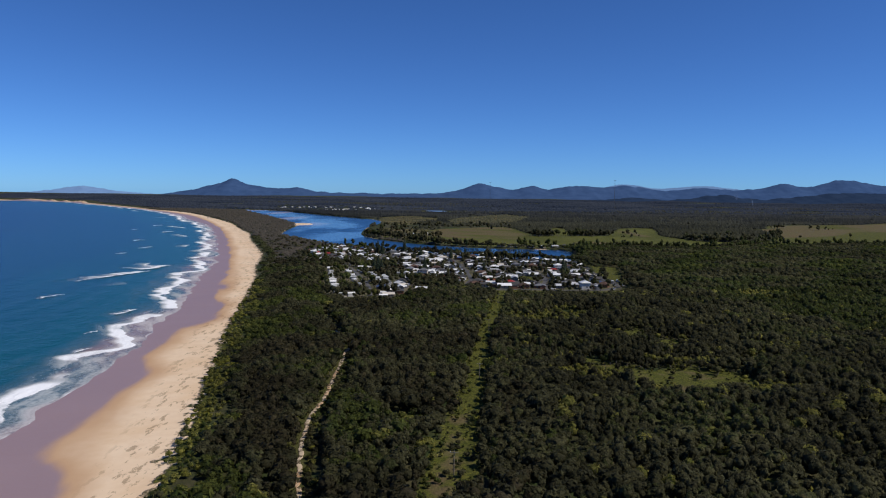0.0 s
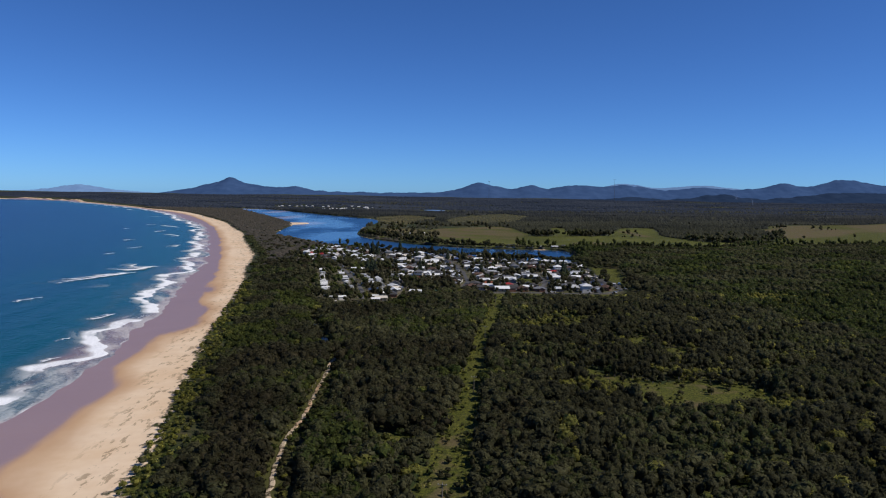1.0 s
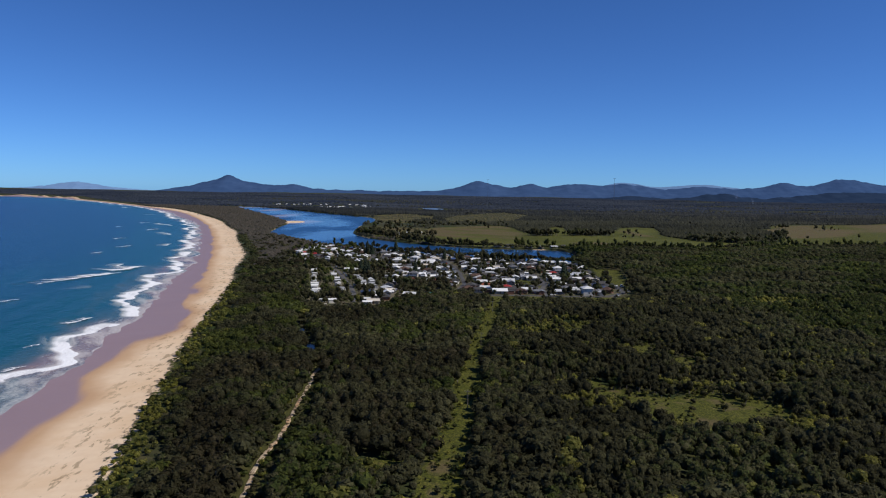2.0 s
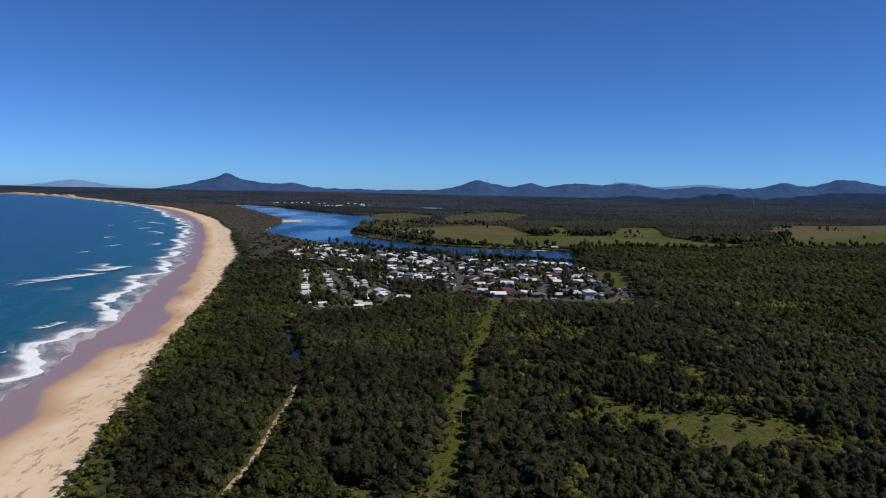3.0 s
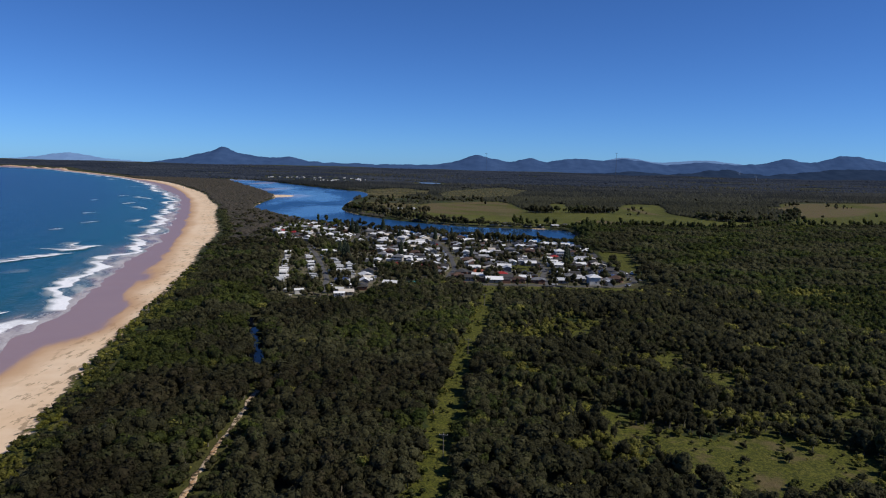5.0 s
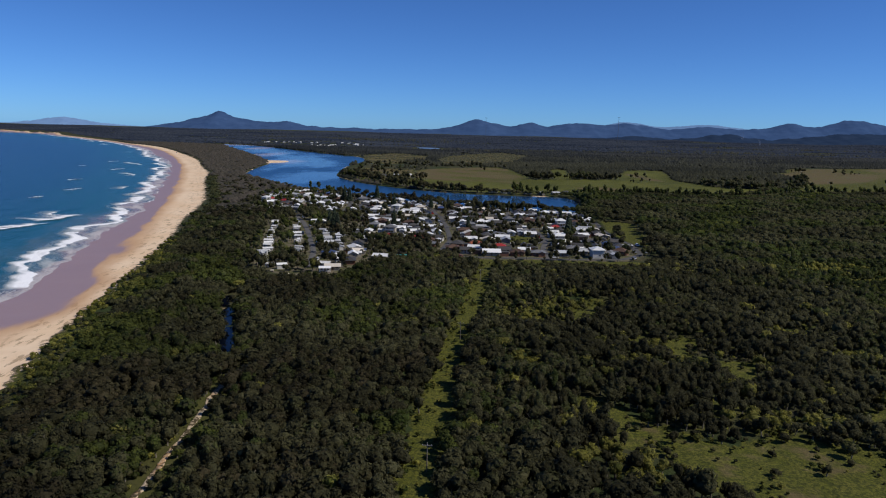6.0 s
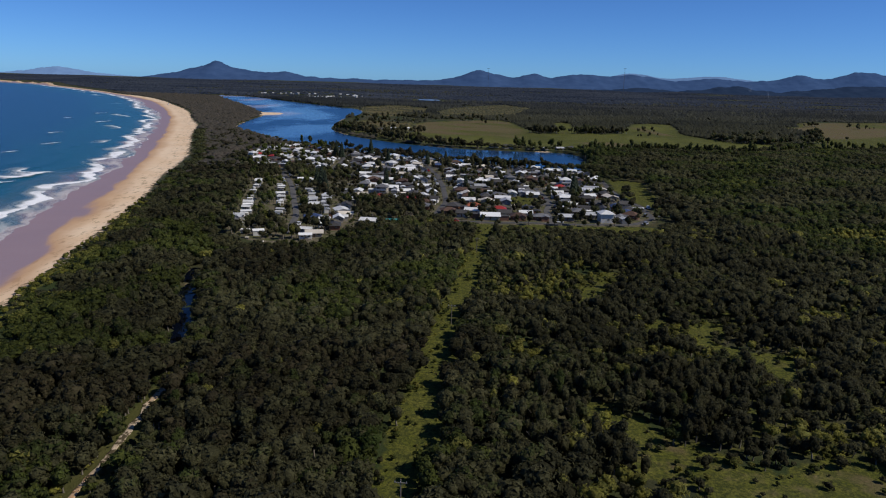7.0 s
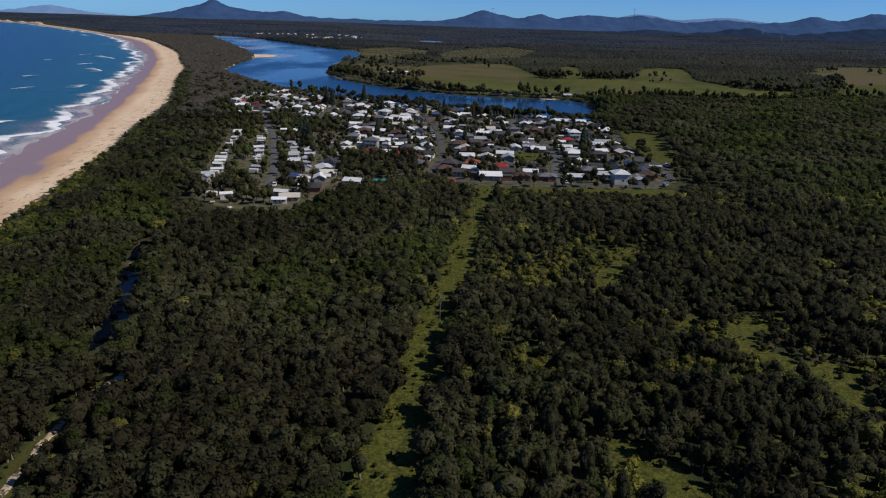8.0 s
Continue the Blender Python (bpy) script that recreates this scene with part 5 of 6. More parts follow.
def free(x, y, gap):
    return all((x - a) ** 2 + (y - b) ** 2 > gap * gap for a, b in PLACED)


def bearing(pts, x, y):
    """Direction in degrees of the street piece nearest to a place, and its distance."""
    best = (1e9, 0)
    for (ax, ay), (bx, by) in zip(pts[:-1], pts[1:]):
        dx, dy = bx - ax, by - ay
        u = min(1, max(0, ((x - ax) * dx + (y - ay) * dy) / (dx * dx + dy * dy)))
        best = min(best, (math.hypot(x - ax - u * dx, y - ay - u * dy), math.degrees(math.atan2(dy, dx))))
    return best


def on_block(x, y, edge):
    return float(in_area(VILLAGE, x, y)) < -edge and all(float(off_line(r, x, y)) > 6.6 for r in ROADS) and not (-26 < x < 10 and 484 < y < 534) and not (x < -30 and y < 608) and not (x < -42 and y < 664) and float(in_area(PARKS[2], x, y)) > 0


for gap in (9.8, 8.5):
    for _ in range(5000):
        x, y = rh.uniform(-150, 148), rh.uniform(440, 838)
        if not on_block(x, y, 5) or not free(x, y, gap):
            continue
        dist, turn = min(bearing(r, x, y) for r in ROADS)
        if dist > 24 and rh.random() < 0.5:
            continue
        q = rh.uniform(0.62, 0.84)
        kd = rh.choices(names, weights)[0]
        if x > 10 and y < 600 and rh.random() < 0.45:
            kd = rh.choice(("dark", "brown", "grey", "dark_g"))
        fresh = kd not in USED
        ob = put(kd, x, y, turn + rh.choice((0, 0, 90, 180)) + rh.uniform(-7, 7))
        if not fresh:
            ob.scale = (q, q * rh.uniform(0.9, 1.1), rh.uniform(0.85, 1.0))
        PLACED.append((x, y))
# garden sheds and carports in the yards
def garden_shed(w, d, roof, wall, label):
    root = tagged(new("garden_shed"), label, "shed", "sheds in village yards")
    part("wall", wall_mesh(w, d, 2.1, 0.35, 0), WALLS[wall], root)
    part("roof", roof_mesh(w, d, 2.1, 0.35, 0, 0.2, 0.08), ROOFS[roof], root)
    return root


SHEDS = [garden_shed(3.4, 2.8, "white", 2, "small white metal garden shed in a yard"), garden_shed(5.6, 3.2, "pale grey", 3, "pale grey carport roof beside a house"), garden_shed(4.4, 3.4, "dark", 1, "small dark-roofed garage beside a house"), garden_shed(4.6, 3.0, "cream", 0, "cream metal shed in a village yard")]
rs = random.Random(31)
count = 0
for _ in range(6000):
    x, y = rs.uniform(-140, 136), rs.uniform(484, 800)
    near = min(math.hypot(x - a, y - b) for a, b in PLACED)
    if count >= 110 or not 5.6 < near < 7.4 or float(in_area(VILLAGE, x, y)) > -4 or any(float(off_line(r, x, y)) < 4.6 for r in ROADS) or (-26 < x < 10 and 484 < y < 534) or float(in_area(PARKS[2], x, y)) < 0:
        continue
    m = pose(x, y, float(land_height(x, y)) + 0.2, 0, 0, min(bearing(r, x, y) for r in ROADS)[1] + rs.choice((0, 90)))
    if count < 4:
        SHEDS[count].matrix_world = m
    else:
        copy_thing(rs.choice((SHEDS[0], SHEDS[0], SHEDS[1], SHEDS[2], SHEDS[3])), m)
    PLACED.append((x, y))
    count += 1
# farmhouses over the river, and the far township
for x, y in ((71, 872), (84, 866), (106, 860), (120, 858), (135, 860), (146, 866), (-98, 1150), (-45, 1084), (-28, 1090), (-60, 1060), (416, 936), (515, 960)):
    put(rh.choice(("white", "pale", "cream", "dark_g")), x, y, rh.uniform(0, 90))
for _ in range(46):
    u = rh.random()
    x, y = (rh.gauss(-345, 22), rh.gauss(2330, 40)) if u < 0.45 else (rh.uniform(-330, -235), rh.uniform(2380, 2580)) if u < 0.75 else (rh.uniform(-590, -400), rh.uniform(2520, 2600))
    put(rh.choice(("white", "white_l", "pale", "two", "hall")), x, y, rh.uniform(0, 90))

# ---------------------------------------------------------------- holiday park
VAN = paint("van_white", (0.76, 0.76, 0.74), (0.66, 0.65, 0.62), 0.4, 0.7, vary=0.2)
CANVAS = paint("awning_canvas", (0.42, 0.40, 0.36), None, 0.9, 1.0)
STRIPE = paint("van_stripe", (0.20, 0.05, 0.05), None, 0.4)


def caravan():
    root = tagged(new("caravan"), "white caravan with a canvas awning on grass", "caravan", "caravans in the holiday park")
    part("body", box(-3.0, 3.0, -1.2, 1.2, 0.45, 2.65, bevel=0.22), VAN, root)
    part("stripe", box(-2.7, 2.7, -1.23, -1.19, 1.05, 1.2), STRIPE, root)
    window(root, -1.6, -1.2, 1.75, 1.1, 0.7, 0, -1)
    window(root, 1.6, -1.2, 1.75, 1.1, 0.7, 0, -1)
    part("door", box(-0.35, 0.35, -1.25, -1.19, 0.55, 2.35), FRAME, root)
    part("awning", box(-2.6, 2.6, -3.6, -1.25, 2.32, 2.4), CANVAS, root)
    for sx in (-2.5, 2.5):
        part("pole", box(sx - 0.03, sx + 0.03, -3.55, -3.49, -0.1, 2.32), FRAME, root)
        w = tube([(sx * 0.15, -1.1, 0.32), (sx * 0.15, -0.9, 0.32)], [0.32, 0.32], 12)
        part("wheel", w, RUBBER, root)
        w = tube([(sx * 0.15, 0.9, 0.32), (sx * 0.15, 1.1, 0.32)], [0.32, 0.32], 12)
        part("wheel", w, RUBBER, root)
    part("drawbar", box(3.0, 4.0, -0.08, 0.08, 0.35, 0.47), TIMBER, root)
    return root


def cabin(roof, label):
    root = tagged(new("cabin"), label, "cabin", "cabins in the holiday park")
    part("wall", wall_mesh(7.6, 3.6, 2.4, 0.7, 0), WALLS[2], root)
    part("roof", roof_mesh(7.6, 3.6, 2.4, 0.7, 0, 0.4), ROOFS[roof], root)
    part("deck", box(-3.6, 3.6, -3.4, -1.84, -0.2, 0.3), TIMBER, root)
    for sx in (-3.4, 0, 3.4):
        part("post", box(sx - 0.05, sx + 0.05, -3.3, -3.2, 0.3, 2.3), FRAME, root)
    part("veranda_roof", box(-3.7, 3.7, -3.5, -2.26, 2.3, 2.36), ROOFS[roof], root)
    window(root, -2.2, -1.8, 1.5, 1.4, 0.9, 0, -1)
    window(root, 2.2, -1.8, 1.5, 1.4, 0.9, 0, -1)
    part("door", box(-0.45, 0.45, -1.86, -1.76, 0.3, 2.2), DOOR, root)
    return root


van, hut, hut_g = caravan(), cabin("white", "white cabin with a timber deck in rows"), cabin("pale grey", "grey-roofed cabin with a timber deck in rows")
first = {van: True, hut: True, hut_g: True}
rv = random.Random(9)
for (ax, ay), (bx, by), kinds in (((-74, 486), (-95, 594), (van, hut, van)), ((-57.5, 486), (-77, 575), (van, hut_g, van, hut)), ((-43, 502), (-57, 560), (hut, hut_g, van)), ((-34, 466), (-45, 548), (hut, van, hut_g)), ((-86, 600), (-50, 603), (hut, hut_g, van)), ((-71, 462), (-76, 484), (van, hut_g, van)), ((-63, 448), (-52, 441), (van, hut)), ((-38, 452), (-36, 440), (hut, van))):
    n = int(math.hypot(bx - ax, by - ay) / 4.6) + 1
    for i in range(n):
        if rv.random() < 0.26:
            continue
        u = (i + rv.uniform(-0.12, 0.12)) / max(1, n - 1)
        ob = rv.choice(kinds)
        x, y = ax + (bx - ax) * u + rv.uniform(-0.8, 0.8), ay + (by - ay) * u
        if not free(x, y, 4.0) or any(float(off_line(r, x, y)) < 4.2 for r in ROADS):
            continue
        PLACED.append((x, y))
        m = pose(x, y, float(land_height(x, y)) + (0.05 if ob is van else 0.2), 0, 0, rv.choice((0, 0, 180, 90)) + rv.uniform(-16, 16) + 8)
        if first[ob]:
            first[ob] = False
            ob.matrix_world = m @ Matrix.Scale(0.65, 4)
        else:
            q = rv.uniform(0.52, 0.70)
            copy_thing(ob, m).scale = (q, q, rv.uniform(0.75, 0.95))

# ---------------------------------------------------------------- cars
def car(colour, label):
    root = tagged(new("car"), label, "car", "cars parked in the village")
    mat = paint("car_paint", colour, tuple(c * 0.9 for c in colour), 0.25, 1.0, spec=0.6, vary=0.1)
    part("body", box(-2.2, 2.2, -0.88, 0.88, 0.3, 0.92, bevel=0.14), mat, root)
    bm = box(-1.2, 1.5, -0.76, 0.76, 0.9, 1.45, bevel=0.2)
    part("cabin", bm, GLASS, root)
    part("car_roof", box(-0.85, 1.15, -0.66, 0.66, 1.45, 1.5, bevel=0.02), mat, root)
    for sx in (-1.4, 1.4):
        for sy_ in (-0.9, 0.7):
            part("wheel", tube([(sx, sy_, 0.32), (sx, sy_ + 0.2, 0.32)], [0.32, 0.32], 12), RUBBER, root)
    return root


CARS = [car((0.75, 0.75, 0.75), "white car parked beside a village street"), car((0.30, 0.31, 0.33), "silver-grey car parked beside a village street"),
        car((0.03, 0.035, 0.05), "dark car parked beside a village street"), car((0.35, 0.03, 0.03), "red car parked beside a village street")]
done = set()
rc = random.Random(4)
spots = []
for _ in range(260):
    r = rc.choice(ROADS)
    i = rc.randrange(len(r) - 1)
    u = rc.random()
    (ax, ay), (bx, by) = r[i], r[i + 1]
    l = math.hypot(bx - ax, by - ay)
    side = rc.choice((-1, 1)) * rc.uniform(2.9, 3.6)
    x, y = ax + (bx - ax) * u - (by - ay) / l * side, ay + (by - ay) * u + (bx - ax) / l * side
    if len(spots) < 44 and free(x, y, 6.6) and all(math.hypot(x - a, y - b) > 6 for a, b in spots) and all(float(off_line(q, x, y)) > 2.8 for q in ROADS):
        spots.append((x, y))
        k = rc.choices((0, 1, 2, 3), (5, 4, 2, 1))[0]
        m = pose(x, y, float(ground_height(x, y)) + 0.04, 0, 0, math.degrees(math.atan2(by - ay, bx - ax)))
        if k in done:
            copy_thing(CARS[k], m)
        else:
            done.add(k)
            CARS[k].matrix_world = m

for x, y, a in ((-534, 1618, 120), (-528, 1600, 112)):
    ob = copy_thing(CARS[0], pose(x, y, float(ground_height(x, y)) + 0.02, 0, 0, a))
    tagged(ob, "white four-wheel drive parked on the beach sand", "car", "cars on the beach")
# ---------------------------------------------------------------- trees in and round the village
rng = np.random.RandomState(77)
p = scatter(-155, 152, 440, 842, 4.3, 81)
x, y = p[:, 0], p[:, 1]
pl = np.array(PLACED + spots)
dist = np.min(np.hypot(x[:, None] - pl[None, :, 0], y[:, None] - pl[None, :, 1]), 1)
road = np.min([off_line(r, x, y) for r in ROADS], 0)
ok = (in_area(VILLAGE, x, y) < 2) & (in_area(RIVER, x, y) > 3) & (road > 2.6)
grove = ((x < -28) & (y < 466)) | ((x > -26) & (x < 10) & (y > 486) & (y < 534)) | ((x > -112) & (x < -42) & (y > 609) & (y < 662) & ~((x > -70) & (y > 640)))
ok &= ~((y < 478) & (x > -30) & (x < 6)) & np.where(grove, dist > 4.8, (dist > 4.4) & (rng.uniform(0, 1, len(x)) < 0.80))
for k in PARKS:
    ok &= (in_area(k, x, y) > 0) | (rng.uniform(0, 1, len(x)) < 0.20)
p, grove = p[ok], grove[ok]
size = np.where(grove, rng.uniform(2.2, 3.4, len(p)), np.where(rng.uniform(0, 1, len(p)) < 0.36, rng.uniform(2.0, 3.3, len(p)), rng.uniform(0.8, 2.1, len(p))))
wood("village_trees", "garden and street trees between village houses", p, size, size * rng.uniform(1.7, 2.4, len(p)) + 0.5, np.clip(tints(p, rng) + 0.03, 0, 1), 48, 0.16, 82, 1.0, 0.15, lobes=2)
# garden shrubs and hedges close round the houses
p = scatter(-150, 148, 442, 838, 3.1, 86, 0.6)
x, y = p[:, 0], p[:, 1]
dist = np.min(np.hypot(x[:, None] - pl[None, :, 0], y[:, None] - pl[None, :, 1]), 1)
road = np.min([off_line(r, x, y) for r in ROADS], 0)
p = p[(in_area(VILLAGE, x, y) < -1) & (dist > 5.4) & (dist < 8.5) & (road > 2.3) & (rng.uniform(0, 1, len(x)) < 0.40)]
size = rng.uniform(0.5, 1.25, len(p))
wood("garden_shrubs", "hedges and garden shrubs close round village houses", p, size, size * rng.uniform(1.2, 2.0, len(p)), np.clip(tints(p, rng) + 0.12 + rng.normal(0, 0.15, len(p)), 0, 1), 16, 0.24, 87, 1.0, 0.0, False, "shrubs", lobes=1)
# tall thin gums along the river bank and the far hedgerows
bank = []
# rows of trees: from, to, how many, how wide
BANKS = [((130, 735), (96, 700), 40, 5), ((95, 702), (66, 695), 24, 4), ((64, 694), (28, 706), 26, 4), ((9, 748), (-26, 772), 11, 2), 
         ((-70, 806), (-120, 846), 30, 4), ((132, 715), (152, 800), 70, 8), ((150, 790), (172, 846), 60, 9), ((-40, 942), (7, 882), 64, 5), 
         ((7, 880), (62, 857), 52, 4), ((-118, 1080), (-72, 1010), 60, 6), ((-72, 1008), (-40, 942), 50, 6), ((90, 866), (114, 870), 20, 4), 
         ((124, 872), (138, 880), 8, 3)]
HEDGEROWS = [((155, 852), (228, 878), 46, 5), ((228, 880), (263, 866), 24, 4), ((263, 866), (352, 886), 44, 5), ((352, 888), (412, 920), 34, 6), ((412, 922), (560, 968), 60, 8), ((560, 968), (800, 1090), 60, 10),
             ((133, 1085), (172, 1100), 46, 6), ((192, 1104), (262, 1118), 64, 7), ((284, 1150), (312, 1180), 6, 5), ((262, 1052), (300, 1091), 3, 3), ((355, 1060), (372, 1012), 20, 5), ((372, 1010), (400, 1010), 30, 6),
             ((400, 1000), (470, 1040), 46, 7), ((470, 1020), (580, 1240), 60, 10), ((700, 1370), (770, 1400), 9, 8), ((640, 1400), (690, 1440), 8, 6)]
for (ax, ay), (bx, by), n, wide in BANKS + HEDGEROWS:
    for _ in range(n):
        u = rng.uniform(0, 1)
        bank.append((ax + (bx - ax) * u + rng.normal(0, wide * 0.6), ay + (by - ay) * u + rng.normal(0, wide)))
for ax, ay, sx, sy, n in ((-92, 1085, 12, 30, 44), (-75, 1190, 14, 40, 22), (-30, 1020, 20, 14, 30), (-60, 1330, 40, 50, 40), (60, 1330, 60, 30, 30), (430, 1090, 30, 30, 40)):
    for _ in range(n):
        bank.append((ax + rng.normal(0, sx), ay + rng.normal(0, sy)))
for ax, ay in ((267, 1051), (300, 1091), (312, 1150), (489, 1044), (545, 1088), (717, 1396), (763, 1397), (640, 1120), (60, 905)):
    bank.append((ax, ay))
p = np.array(bank)
p = p[(in_area(RIVER, p[:, 0], p[:, 1]) > 1.0)]
size = rng.uniform(1.8, 4.4, len(p)) * np.where(p[:, 1] > 1000, 1.35, 1.0)
wood("riverbank_trees", "tall riverbank gums and paddock trees", p, size, size * rng.uniform(1.9, 3.2, len(p)) * np.where(p[:, 1] > 1000, 0.72, 1.0), np.clip(tints(p, rng) + 0.03, 0, 1), 56, 0.16, 83, 0.8, 0.2, lobes=3, upright=0.4)


def pine(tall, seed):
    """A Norfolk pine: a straight stem with whorls of drooping boughs, a tall cone."""
    r = random.Random(seed)
    root = tagged(new("norfolk_pine"), "tall dark conical Norfolk pine beside village houses", "pine tree", "pines of the village")
    part("trunk", tube([(0, 0, -0.3), (0, 0, tall * 0.5), (0, 0, tall)], [0.28, 0.17, 0.03], 7), BARK, root)
    bm = bmesh.new()
    tiers = 22
    for k in range(tiers):
        z = tall * (0.12 + 0.86 * k / tiers)
        reach = (1 - k / tiers) ** 0.8 * tall * 0.2 + 0.25
        n = 10
        a0 = r.uniform(0, 6.28)
        for i in range(n):
            a = a0 + 6.283 * i / n + r.uniform(-0.15, 0.15)
            l = reach * r.uniform(0.8, 1.1)
            d = Vector((math.cos(a), math.sin(a), 0))
            sd = Vector((-d.y, d.x, 0))
            q = [d * 0.1 + Vector((0, 0, z)), d * l * 0.6 + sd * l * 0.3 + Vector((0, 0, z + 0.1)), d * l + Vector((0, 0, z - l * 0.08 + 0.3)), d * l * 0.6 - sd * l * 0.3 + Vector((0, 0, z + 0.1)), d * l * 0.5 + Vector((0, 0, z + 0.65)), d * l * 0.5 + Vector((0, 0, z - 0.45))]
            v = [bm.verts.new(c) for c in q]
            for f in ((0, 1, 4), (1, 2, 4), (2, 3, 4), (3, 0, 4), (1, 0, 5), (2, 1, 5), (3, 2, 5), (0, 3, 5)):
                bm.faces.new([v[j] for j in f])
    part("crown", bm, PINE, root)
    return root


PINE = paint("pine_needles", (0.018, 0.030, 0.016), (0.030, 0.045, 0.022), 0.7, 1.5)
PINES = [pine(15.0, 1), pine(12.5, 2)]
for i, (x, y, s) in enumerate(((-52, 573, 1.1), (-49, 566, 0.95), (-68, 742, 1.0), (-63, 738, 1.1), (-41, 757, 1.05), (22, 712, 0.9), (8, 706, 0.8), (-56, 580, 1.0), (-15, 590, 0.85), (34, 585, 0.8), (96, 565, 1.0), (99, 572, 0.9), (-22, 700, 0.9), (104, 640, 0.8))):
    m = pose(x, y, float(land_height(x, y)), 0, 0, i * 37)
    if i < 2:
        PINES[i].matrix_world = m
    else:
        copy_thing(PINES[i % 2], m).scale = (s, s, s)


def power_pole(tall):
    """A timber pole with one crossarm, its braces and three insulators."""
    root = tagged(new("power_pole"), "weathered grey timber power pole standing in grass", "power pole", "poles along the grassy corridor")
    part("post", tube([(0, 0, -0.5), (0, 0, tall * 0.5), (0, 0, tall)], [0.13, 0.11, 0.085], 8), POLE_WOOD, root)
    arm = part("crossarm", box(-1.0, 1.0, -0.14, -0.04, tall - 0.62, tall - 0.48, bevel=0.02), POLE_WOOD, root)
    for sx in (-0.9, 0.0, 0.9):
        part("insulator", tube([(sx, -0.09, tall - 0.48), (sx, -0.09, tall - 0.38), (sx, -0.09, tall - 0.30)], [0.03, 0.06, 0.035], 8), FRAME, arm, "white ceramic insulator")
    for sx in (-0.55, 0.55):
        part("brace", tube([(0, -0.1, tall - 1.1), (sx, -0.1, tall - 0.6)], [0.025, 0.025], 5), POLE_WOOD, root)
    return root


POLE_WOOD = paint("pole_wood", (0.24, 0.21, 0.17), (0.17, 0.145, 0.12), 0.9, 1.5)
pole = power_pole(6.0)
pole.matrix_world = pose(3.2, 164.3, float(ground_height(3.2, 164.3)), 0, 0, -8)
for x, y in ((13.6, 250.8), (22.5, 339.5), (33.4, 425.0)):
    copy_thing(pole, pose(x, y, float(ground_height(x, y)), 0, 0, -7))

MAST_STEEL = paint("mast_steel", (0.05, 0.05, 0.05), None, 0.6)
# radio masts on the plain
for x, y, top in ((162, 2495, 100), (581, 2432, 110)):
    root = tagged(new("radio_mast"), "slim grey lattice mast far off on the plain", "mast")
    z = float(land_height(x, y))
    root.matrix_world = pose(x, y, z)
    bm = bmesh.new()
    for a, b_ in ((-1, -1), (1, -1), (1, 1), (-1, 1)):
        add_tube(bm, [(a * 0.6, b_ * 0.6, -1), (a * 0.3, b_ * 0.3, top - z)], [0.13, 0.1], 4)
    for k in range(14):
        h0, h1 = (top - z) * k / 14, (top - z) * (k + 1) / 14
        w0, w1 = 0.6 - 0.3 * k / 14, 0.6 - 0.3 * (k + 1) / 14
        add_tube(bm, [(-w0, -w0, h0), (w1, -w1, h1)], [0.06, 0.06], 3)
        add_tube(bm, [(w0, w0, h0), (-w1, w1, h1)], [0.06, 0.06], 3)
    part("lattice", bm, WALLS[3], root)
    part("antenna", box(-4.0, 4.0, -0.3, 0.3, top - z - 0.8, top - z), MAST_STEEL, root)

# thin smoke rising far off on the plain
SMOKE, _nt, _b = material("smoke", 1.0, 0.0)
_b.inputs["Base Color"].default_value = (0.55, 0.60, 0.68, 1)
_nt.links.new(calc(_nt, "MULTIPLY", attr(_nt, "thin"), ranged(_nt, grain(_nt, place(_nt), 0.06, 4), 0.35, 0.7)), _b.inputs["Alpha"])
for x, y, tall, wide in ((1700, 4150, 62, 13), (1540, 3560, 40, 5)):
    a, h = np.meshgrid(np.linspace(0, 6.2832, 13)[:-1], np.linspace(0, 1, 16))
    a, h = a.ravel(), h.ravel()
    r = wide * (0.25 + 0.75 * h) * (1 + 0.25 * wobble(a * 3, h * 9, 5, 91))
    i = (np.arange(15)[:, None] * 12 + np.arange(12)[None, :])
    j = (np.arange(15)[:, None] * 12 + (np.arange(12)[None, :] + 1) % 12)
    me = mesh_np("smoke_plume", np.stack([r * np.cos(a) - 12 * h * h, r * 0.5 * np.sin(a), h * tall], 1), np.stack([i.ravel(), j.ravel(), j.ravel() + 12, i.ravel() + 12], 1), True)
    give(me, "thin", 0.22 * np.clip(h * 6, 0, 1) * (1 - h) ** 0.8)
    me.materials.append(SMOKE)
    tagged(new("smoke_plume", me), "thin pale smoke rising from far woods", "smoke").matrix_world = pose(x, y, float(land_height(x, y)) + 2)

# ---------------------------------------------------------------- breakers
def foam_material():
    m, nt, b = material("foam", 0.85, 0.2)
    p = place(nt)
    n = calc(nt, "ADD", calc(nt, "MULTIPLY", grain(nt, place(nt, 0.10, 0.20, 1), 1.0, 5, 0.6), 0.75), calc(nt, "MULTIPLY", grain(nt, p, 1.1, 4, 0.7), 0.35))
    a = ranged(nt, calc(nt, "ADD", attr(nt, "body"), calc(nt, "MULTIPLY", calc(nt, "SUBTRACT", n, 0.55), 1.25)), 0.22, 0.82)
    b.inputs["Base Color"].default_value = (0.90, 0.91, 0.92, 1)
    nt.links.new(a, b.inputs["Alpha"])
    bumped(nt, b, n, 0.8, 0.5)
    return m


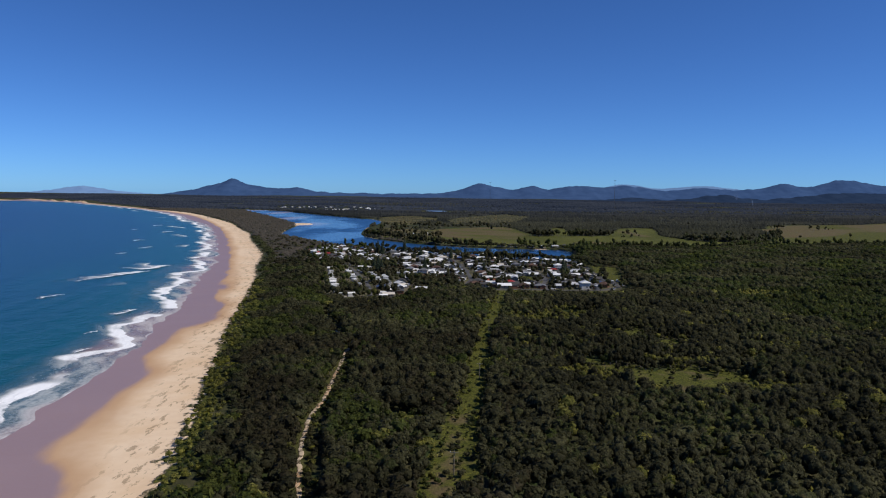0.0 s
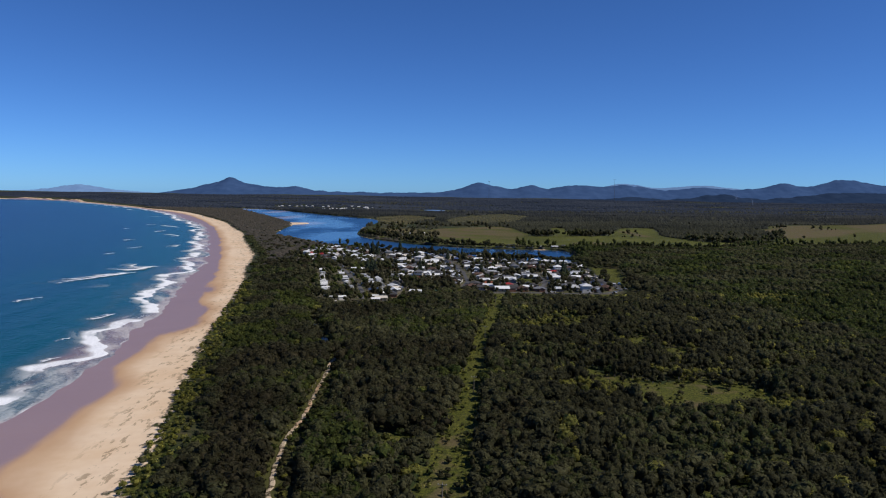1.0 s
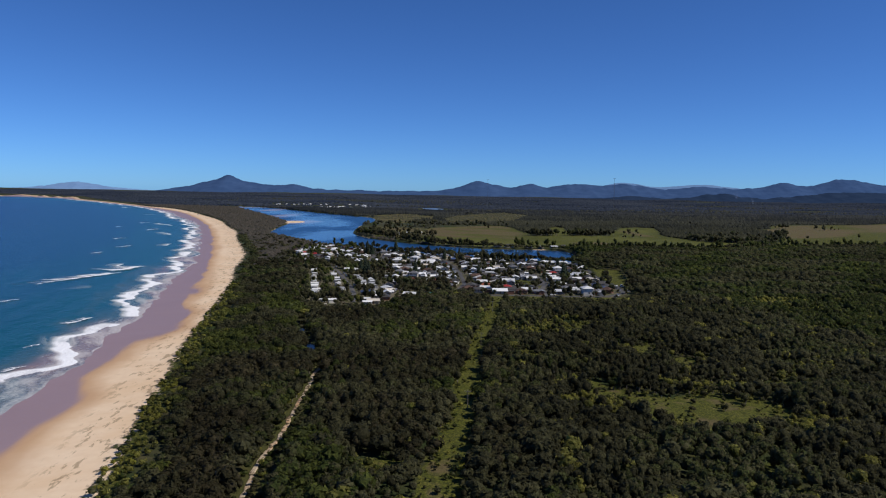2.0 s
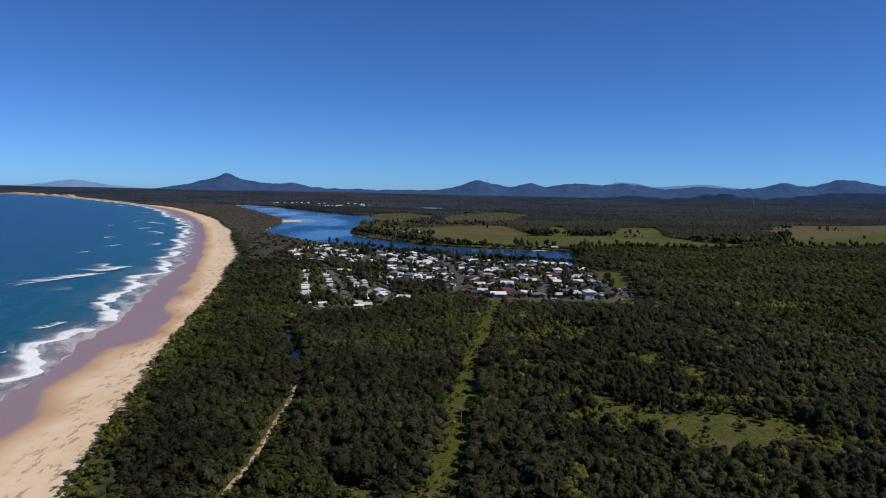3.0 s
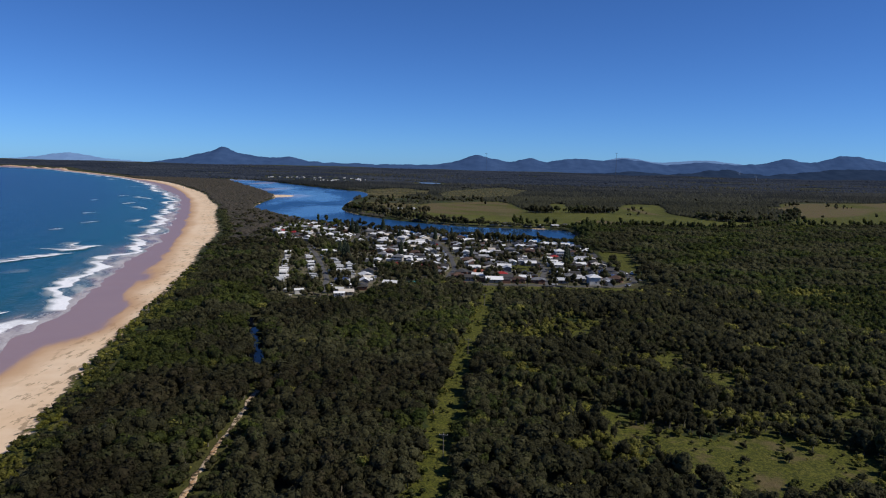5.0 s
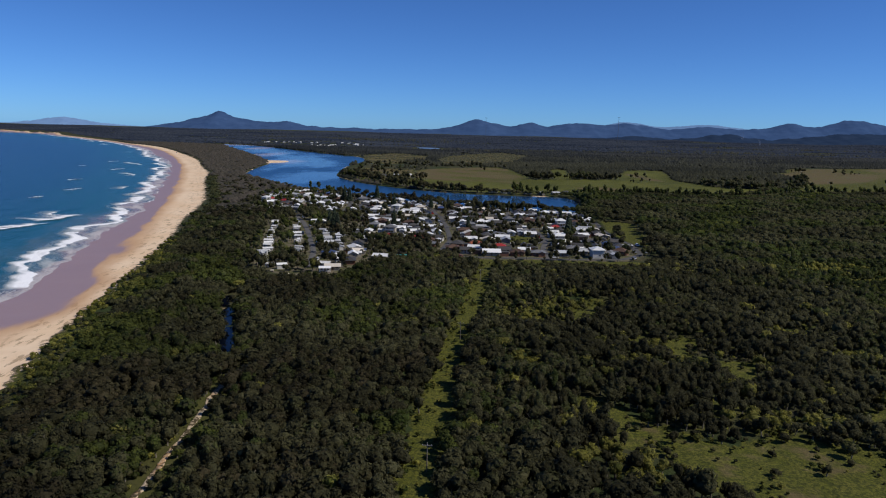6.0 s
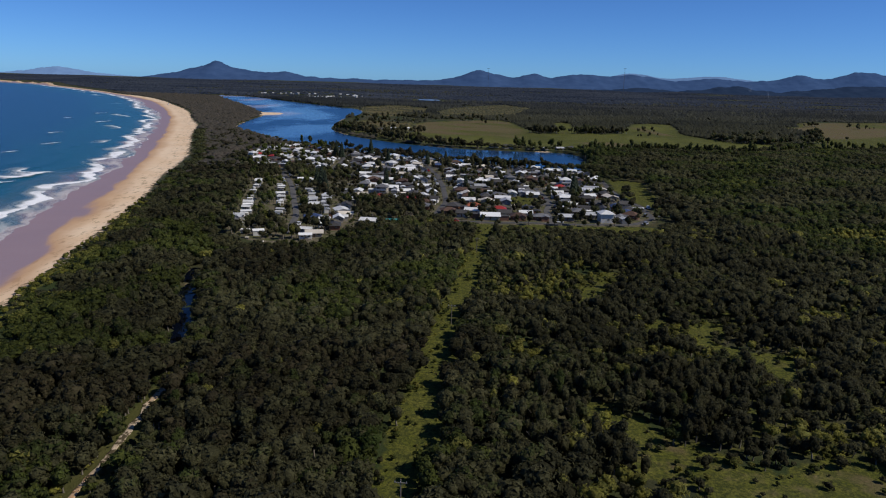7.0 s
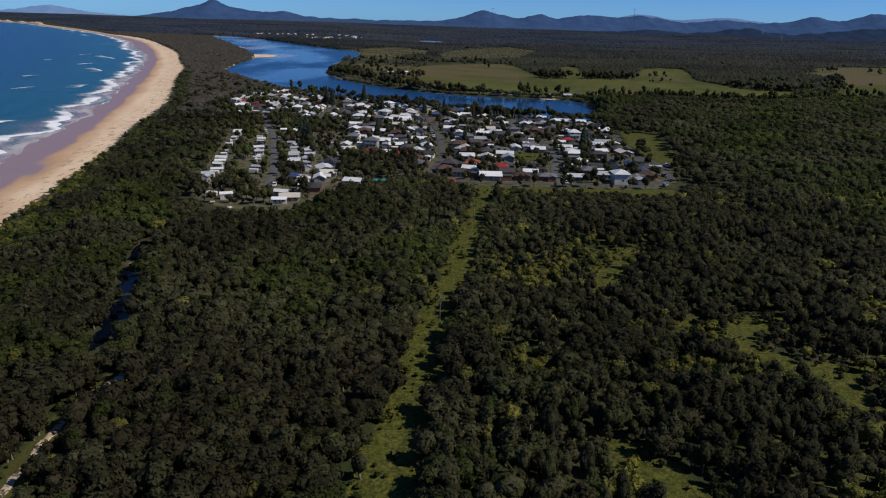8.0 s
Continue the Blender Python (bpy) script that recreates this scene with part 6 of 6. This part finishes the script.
FOAM = foam_material()
BREAKERS = ((-262, 545, 92, 26, 72), (-258, 612, 48, 44, 77), (-246, 440, 24, 9, 76), (-152, 293, 13, 6, 78), (-166, 331, 9, 5, 74), (-176, 388, 24, 9, 79), (-335, 735, 20, 9, 73), (-341, 812, 34, 8, 75),
            (-398, 925, 24, 12, 70), (-431, 1108, 40, 16, 73), (-520, 1290, 30, 12, 68), (-505, 1160, 18, 7, 74))


def breaker(x, y, length, depth, turn, seed):
    """A broken wave: a ragged white front that thins out into lace behind it."""
    nu, nv = 44, 20
    U, V = np.meshgrid(np.linspace(-1, 1, nu), np.linspace(-1, 1, nv))
    U, V = U.ravel(), V.ravel()
    lx = U * length / 2
    ly = V * depth / 2 - 0.22 * min(depth, 16) * U * U + 0.10 * min(depth, 16) * wobble(lx, lx * 0, length * 0.5, seed)
    W = V + 0.55
    front = np.exp(-(W / np.where(W < 0, 0.14, 0.30)) ** 2)
    tail = np.clip(1 - W / 1.5, 0, 1) ** 0.7 * (W > 0) * (0.62 + 0.30 * wobble(lx * 2.2, ly, depth * 0.8, seed + 3))
    ends = np.clip(1.15 - np.abs(U + 0.12 * wobble(V, V * 0, 2.0, seed + 1)) ** 2.4, 0, 1)
    body = ends * np.maximum(front * (0.75 + 0.25 * wobble(lx, lx * 0, 11, seed + 2)), tail) * np.clip((1 - np.abs(V)) * 5, 0, 1) * np.clip((1 - np.abs(U)) * 6, 0, 1)
    z = 0.24 + 0.30 * front * ends
    i = (np.arange(nv - 1)[:, None] * nu + np.arange(nu - 1)[None, :]).ravel()
    me = mesh_np("breaking_wave", np.stack([lx, ly, z], 1), np.stack([i, i + 1, i + nu + 1, i + nu], 1), True)
    give(me, "body", body)
    me.materials.append(FOAM)
    ob = tagged(new("breaking_wave", me), "white broken wave foaming on blue sea", "wave", "breakers off the beach")
    ob.matrix_world = pose(x, y, -1.5, 0, 0, turn)
    return ob


for i, (x, y, l, d, a) in enumerate(BREAKERS):
    breaker(x, y, l, d, a, 300 + i * 5)
